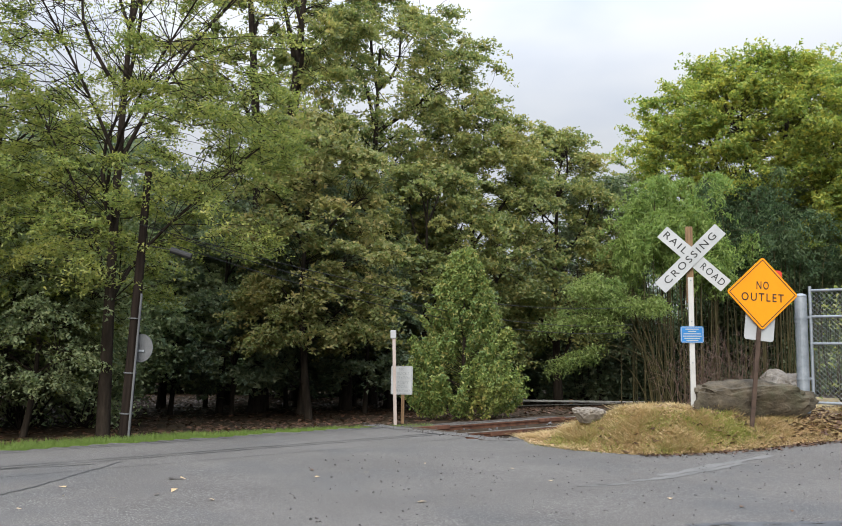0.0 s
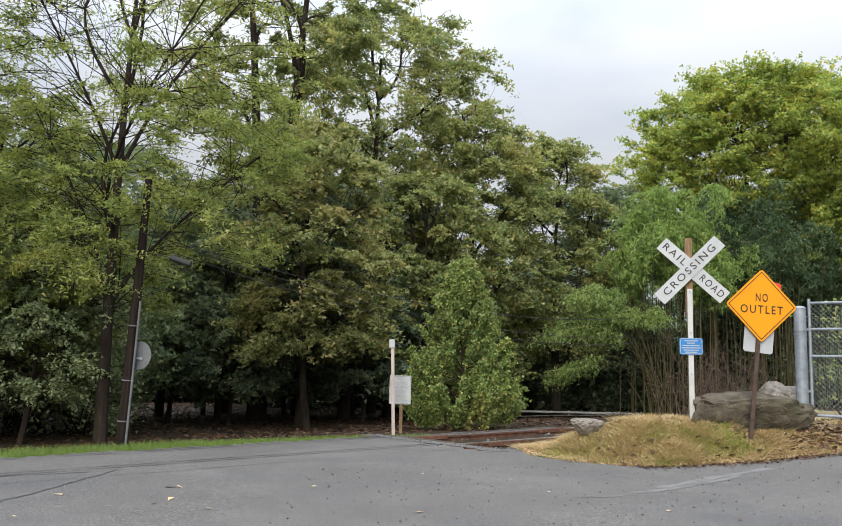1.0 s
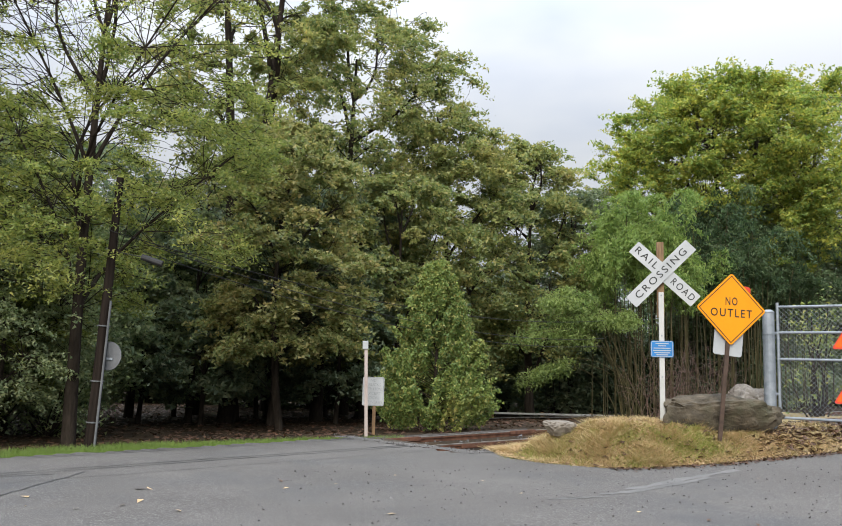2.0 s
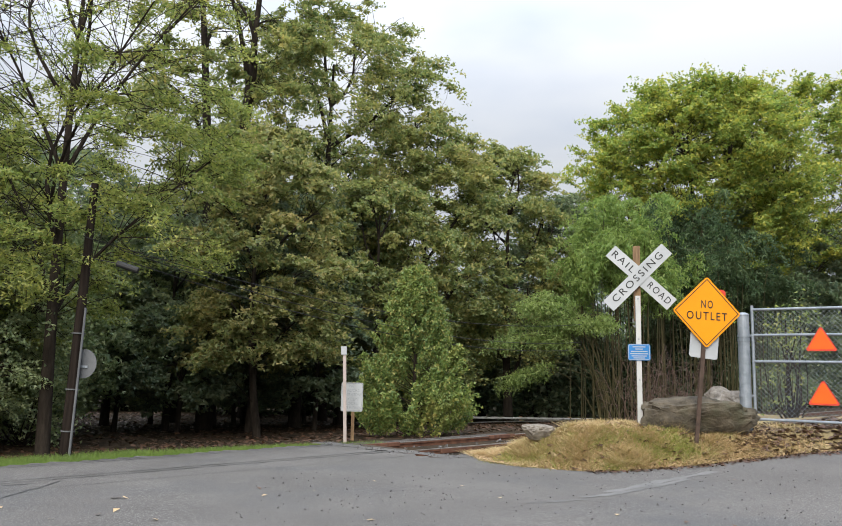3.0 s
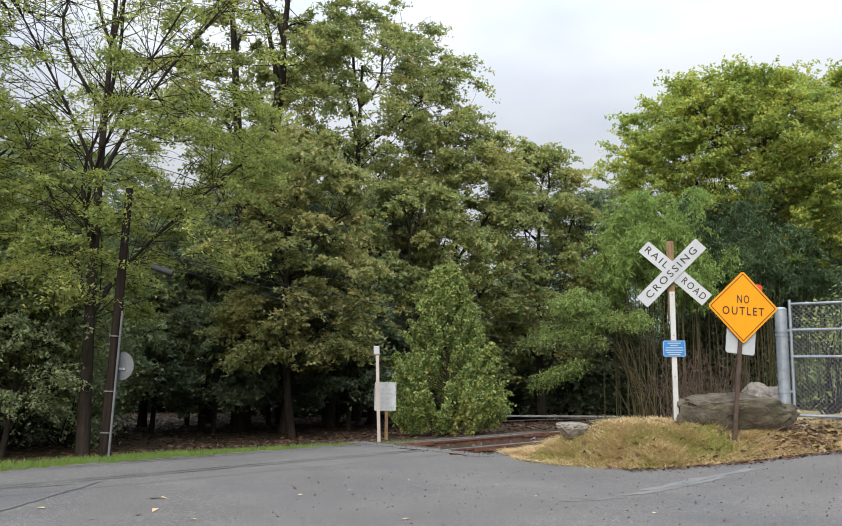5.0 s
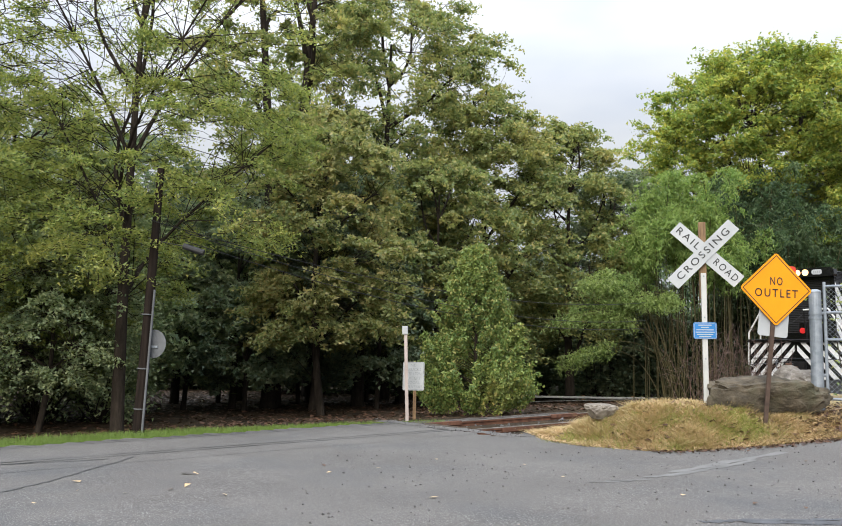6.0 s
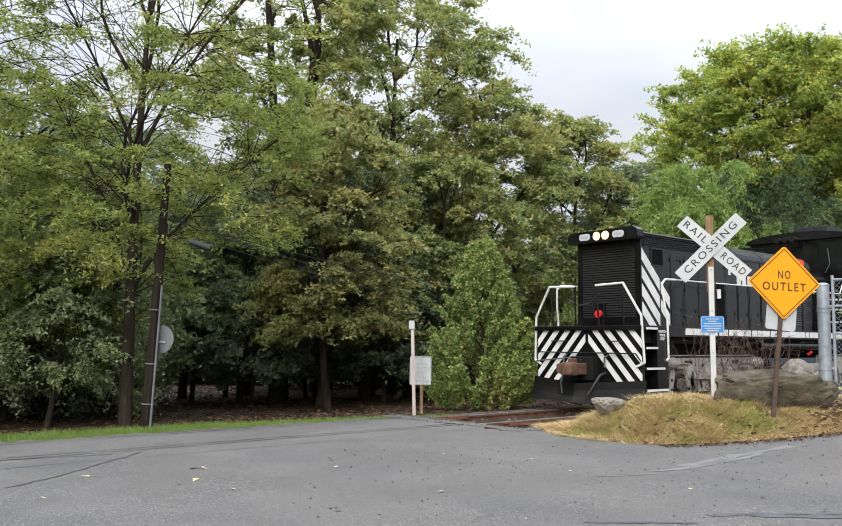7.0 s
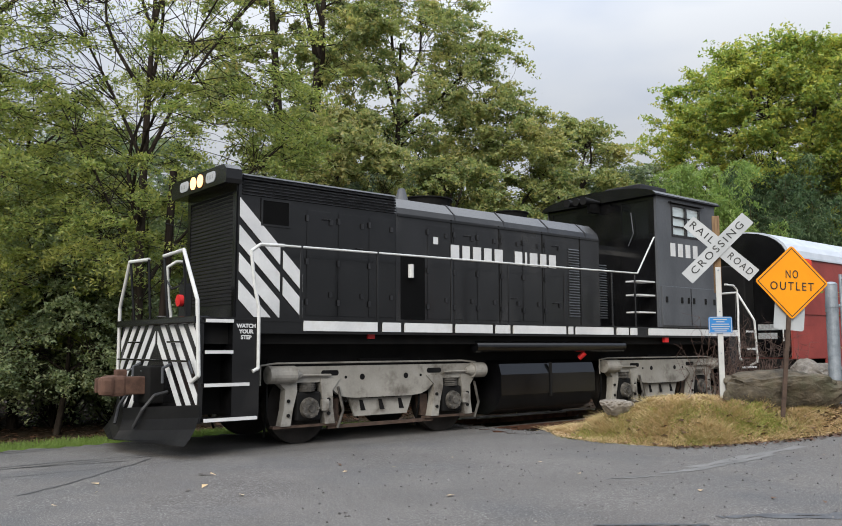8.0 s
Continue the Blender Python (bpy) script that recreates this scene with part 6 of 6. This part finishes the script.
part("horn_bracket", boxed(-9.2, -8.8, -0.05, 0.05, 4.3, 4.5), M["loco_dark"], loco)

# cab with real openings
def cab_outline(w, z0, ze, zt):
    return [(-w, z0), (w, z0), (w, ze)] + [(w * math.cos(a), ze + (zt - ze) * math.sin(a)) for a in np.linspace(0.25, math.pi - 0.25, 9)] + [(-w, ze)]


for sy in (1, -1):
    y0, y1 = sorted((sy * 1.43, sy * 1.49))
    for x0, x1, z0, z1 in ((-11.33, -9.12, 1.77, 3.72), (-11.33, -9.12, 4.36, 4.5), (-11.33, -10.72, 3.72, 4.36), (-9.66, -9.12, 3.72, 4.36)):
        part("cab_wall", boxed(x0, x1, y0, y1, z0, z1), M["loco_grey"], loco, "weathered dark grey cab side, sky reflection in its colour")
    part("window_pane", boxed(-10.72, -9.66, sy * 1.455 - 0.003, sy * 1.455 + 0.003, 3.72, 4.36), M["glass"], loco, "cab window glass").visible_shadow = False
    for x0, x1, z0, z1 in ((-10.74, -9.64, 4.34, 4.38), (-10.74, -9.64, 3.68, 3.73), (-10.74, -10.69, 3.72, 4.36), (-9.69, -9.64, 3.72, 4.36), (-10.22, -10.16, 3.72, 4.36), (-10.72, -9.66, 4.1, 4.12), (-10.72, -9.66, 3.9, 3.92)):
        part("window_frame", boxed(x0, x1, sy * 1.478 - 0.022, sy * 1.478 + 0.022, z0, z1), M["loco_black"], loco)
    part("window_hood", boxed(-10.8, -9.55, sy * 1.53 - 0.04, sy * 1.53 + 0.04, 4.39, 4.42), M["loco_black"], loco)
    part("battery_box", boxed(-11.3, -9.2, sy * 1.495 - 0.02, sy * 1.495 + 0.02, 1.8, 2.62, 0.01), M["loco_grey"], loco, "dark grey battery box door")
    part("seam", boxed(-10.26, -10.24, sy * 1.517 - 0.003, sy * 1.517 + 0.003, 1.82, 2.6), M["loco_dark"], loco)
    for x in (-9.35, -9.9, -10.15, -10.35, -10.8, -11.15):
        part("hinge", boxed(x - 0.03, x + 0.03, sy * 1.52 - 0.012, sy * 1.52 + 0.012, 2.28, 2.4), M["loco_dark"], loco)
    for k in range(4):
        part("number_mark", boxed(-9.58 - 0.28 * k - 0.17, -9.58 - 0.28 * k, sy * 1.494 - 0.004, sy * 1.494 + 0.004, 3.26, 3.54), M["loco_white"], loco, "white mark of the painted number")
    for z in (2.05, 2.4, 2.68):
        part("cab_step", boxed(-9.1, -8.55, sy * 1.25 - 0.16, sy * 1.25 + 0.16, z, z + 0.03), M["loco_white"], loco, "pale step up to the cab")
    part("gutter", boxed(-11.4, -9.05, sy * 1.5 - 0.03, sy * 1.5 + 0.03, 4.49, 4.52), M["loco_black"], loco)
for x in (-9.12, -11.31):
    for y0, y1, z0, z1 in ((-1.43, 1.43, 1.77, 3.62), (-1.43, -1.3, 3.62, 4.42), (1.3, 1.43, 3.62, 4.42), (-0.62, 0.62, 3.62, 4.42), (-1.43, 1.43, 4.42, 4.5)):
        part("cab_end", boxed(x - 0.02, x + 0.02, y0, y1, z0, z1), M["loco_black"], loco)
    for y in (-0.96, 0.96):
        part("window_pane", boxed(x - 0.003, x + 0.003, y - 0.34, y + 0.34, 3.62, 4.42), M["glass_dark_inside"], loco, "cab front window with the dark interior painted on")
roof = prism([(1.56, 4.5)] + [(1.56 * math.cos(a), 4.52 + 0.24 * math.sin(a)) for a in np.linspace(0.05, math.pi - 0.05, 13)] + [(-1.56, 4.5)], -11.45, -9.0, "x")
part("cab_roof", roof, M["loco_black"], loco, "arched black cab roof")
part("roof_vent", boxed(-11.0, -10.0, -0.5, 0.5, 4.7, 5.02, 0.02), M["loco_trim"], loco, "box vent on the cab roof")
# added dark wall, no known cab part: blocks light from the rear windows
part("cab_light_block", boxed(-11.26, -11.2, -1.42, 1.42, 1.8, 4.46), M["loco_dark"], loco)
part("cab_floor", boxed(-11.3, -9.12, -1.43, 1.43, 1.77, 1.8), M["loco_dark"], loco)
part("wiper", bent([(-9.08, 0.8, 3.5), (-9.06, 0.95, 3.75), (-9.06, 0.9, 4.2)], 0.012), M["loco_grey"], loco)

# underframe
tank = prism([(-1.0, 1.14), (1.0, 1.14), (1.22, 1.08), (1.28, 0.9), (1.28, 0.55), (1.12, 0.3), (0.9, 0.2), (-0.9, 0.2), (-1.12, 0.3), (-1.28, 0.55), (-1.28, 0.9), (-1.22, 1.08)], -7.25, -4.75, "x")
part("fuel_tank", tank, M["loco_black"], loco, "black rounded fuel tank")
for sy in (1, -1):
    part("air_reservoir", rodded((-8.1, sy * 1.3, 1.38), (-4.1, sy * 1.3, 1.38), 0.1, sides=20), M["loco_black"], loco, "long black air tank")
    part("tank_strap", boxed(-6.02, -5.98, sy * 1.28 - 0.02, sy * 1.28 + 0.02, 0.5, 1.1), M["loco_dark"], loco)
    part("fuel_cap", rodded((-6.9, sy * 1.2, 1.16), (-6.95, sy * 1.3, 1.26), 0.05), M["red_paint"], loco, "red filler cap")
    part("marker", boxed(-2.02, -1.9, sy * 1.34 - 0.02, sy * 1.34 + 0.02, 1.5, 1.58), M["red_paint"], loco, "small red marker")
    part("marker", boxed(-9.5, -9.36, sy * 1.4 - 0.03, sy * 1.4 + 0.03, 1.46, 1.56), M["red_paint"], loco, "small red marker")
part("underbox", boxed(-12.2, 0.6, -0.9, 0.9, 1.1, 1.45), M["loco_dark"], loco)
bogie(loco, -2.41, 1.37, loco_wheels, M["truck_grey"])
bogie(loco, -9.78, 1.37, loco_wheels, M["truck_grey"])
part("rear_pilot", boxed(-12.3, -12.24, -1.42, 1.42, 0.45, 1.75), M["loco_black"], loco)
part("rear_coupler", boxed(-13.1, -12.25, -0.14, 0.14, 0.74, 0.98, 0.03), M["coupler_rust"], loco)


# ---------------------------------------------------------------- coach behind it
COACH_S = 14.75
coach_wheels = []
coach = thing("passenger_coach", train_pose(COACH_S), "dark red railway coach with a silver roof, its end's shade painted black", "railway coach")
LC = 21.0
part("body", boxed(-LC, 0, -1.46, 1.46, 1.05, 3.62, 0.02), M["coach_red"], coach, "dark red coach side")
rf = [(1.5, 3.6)] + [(1.5 * math.cos(a) ** 0.8 if math.cos(a) > 0 else -1.5 * (-math.cos(a)) ** 0.8, 3.62 + 0.74 * math.sin(a)) for a in np.linspace(0.02, math.pi - 0.02, 15)] + [(-1.5, 3.6)]
part("roof", prism(rf, -LC - 0.05, 0.02, "x"), M["coach_roof"], coach, "rounded silver-white roof")
end_ = [(-1.44, 1.1), (1.44, 1.1)] + [(u * 0.96, v * 0.985 + 0.03) for u, v in rf]
# the end lies in shade, which the black colour paints
part("end_wall", prism(end_, 0.02, 0.07, "x"), M["loco_black"], coach, "end wall with its shade painted black")
part("end_door", boxed(0.07, 0.12, -0.42, 0.42, 1.3, 3.3, 0.01), M["loco_dark"], coach)
part("diaphragm", boxed(0.07, 0.5, -0.55, 0.55, 1.2, 3.45, 0.04), M["loco_dark"], coach)
for y in (1.2, -1.2):
    part("marker_lamp", rodded((0.07, y, 3.3), (0.16, y, 3.3), 0.09, sides=16), M["red_paint"], coach, "round red marker lamp")
for k, (w, z) in enumerate(((0.62, 1.78), (0.5, 1.56))):
    part("reporting_mark", boxed(0.07, 0.075, 0.62, 0.62 + w, z, z + 0.15), M["faded_white"] if "faded_white" in M else M["faded_ink"], coach, "faded white painted mark")
for sy in (1, -1):
    for k in range(9):
        x = -3.0 - 1.95 * k
        part("window_pane", boxed(x - 1.1, x, sy * 1.464 - 0.006, sy * 1.464 + 0.006, 2.35, 3.15), M["glass"], coach, "coach window")
        for x0, x1, z0, z1 in ((x - 1.14, x + 0.04, 3.15, 3.19), (x - 1.14, x + 0.04, 2.31, 2.35), (x - 1.14, x - 1.1, 2.35, 3.15), (x, x + 0.04, 2.35, 3.15)):
            part("window_frame", boxed(x0, x1, sy * 1.468 - 0.012, sy * 1.468 + 0.012, z0, z1), M["loco_dark"], coach)
    part("corner_post", boxed(-0.3, 0.0, sy * 1.472 - 0.012, sy * 1.472 + 0.012, 1.06, 3.58), M["coach_red"], coach)
    part("belt_rail", boxed(-LC, 0, sy * 1.47 - 0.014, sy * 1.47 + 0.014, 2.18, 2.24), M["coach_red"], coach)
    part("side_step", boxed(-1.6, -0.5, sy * 1.3 - 0.12, sy * 1.3 + 0.12, 0.5, 0.54), M["loco_dark"], coach)
    part("skirt", boxed(-LC + 1.5, -1.8, sy * 1.44 - 0.015, sy * 1.44 + 0.015, 0.8, 1.06), M["coach_red"], coach)
part("underframe", boxed(-LC, 0.1, -1.2, 1.2, 0.75, 1.06), M["loco_dark"], coach)
part("coupler", boxed(0.1, 1.62, -0.13, 0.13, 0.74, 0.96, 0.03), M["coupler_rust"], coach)
part("handrail", bent([(0.12, 1.3, 1.5), (0.2, 1.34, 2.6), (0.12, 1.34, 2.9)], 0.018), M["rail_paint"], coach)
bogie(coach, -3.2, 1.22, coach_wheels, M["loco_dark"])
bogie(coach, -17.8, 1.22, coach_wheels, M["loco_dark"])

# ---------------------------------------------------------------- what moves
S_ROWS = [(0.0, 80.3), (1.0, 70.2), (2.0, 60.1), (3.0, 50.0), (4.0, 40.0), (5.0, 29.95), (6.0, 19.75), (6.5, 14.59), (7.0, 9.65), (7.5, 4.81), (8.0, 0.0)]


def travelled(t):
    ts_, ss_ = zip(*S_ROWS)
    return float(np.interp(t, ts_, ss_))


def motions():
    walk(loco, [(t, train_pose(s)) for t, s in S_ROWS])
    walk(coach, [(t, train_pose(s + COACH_S)) for t, s in S_ROWS])
    for ob, x in loco_wheels + coach_wheels:
        walk(ob, [(k / 15, pose(x, 0, 0.508, 0, math.degrees((80.3 - travelled(k / 15)) / 0.508) % 360, 0)) for k in range(121)])


motions()
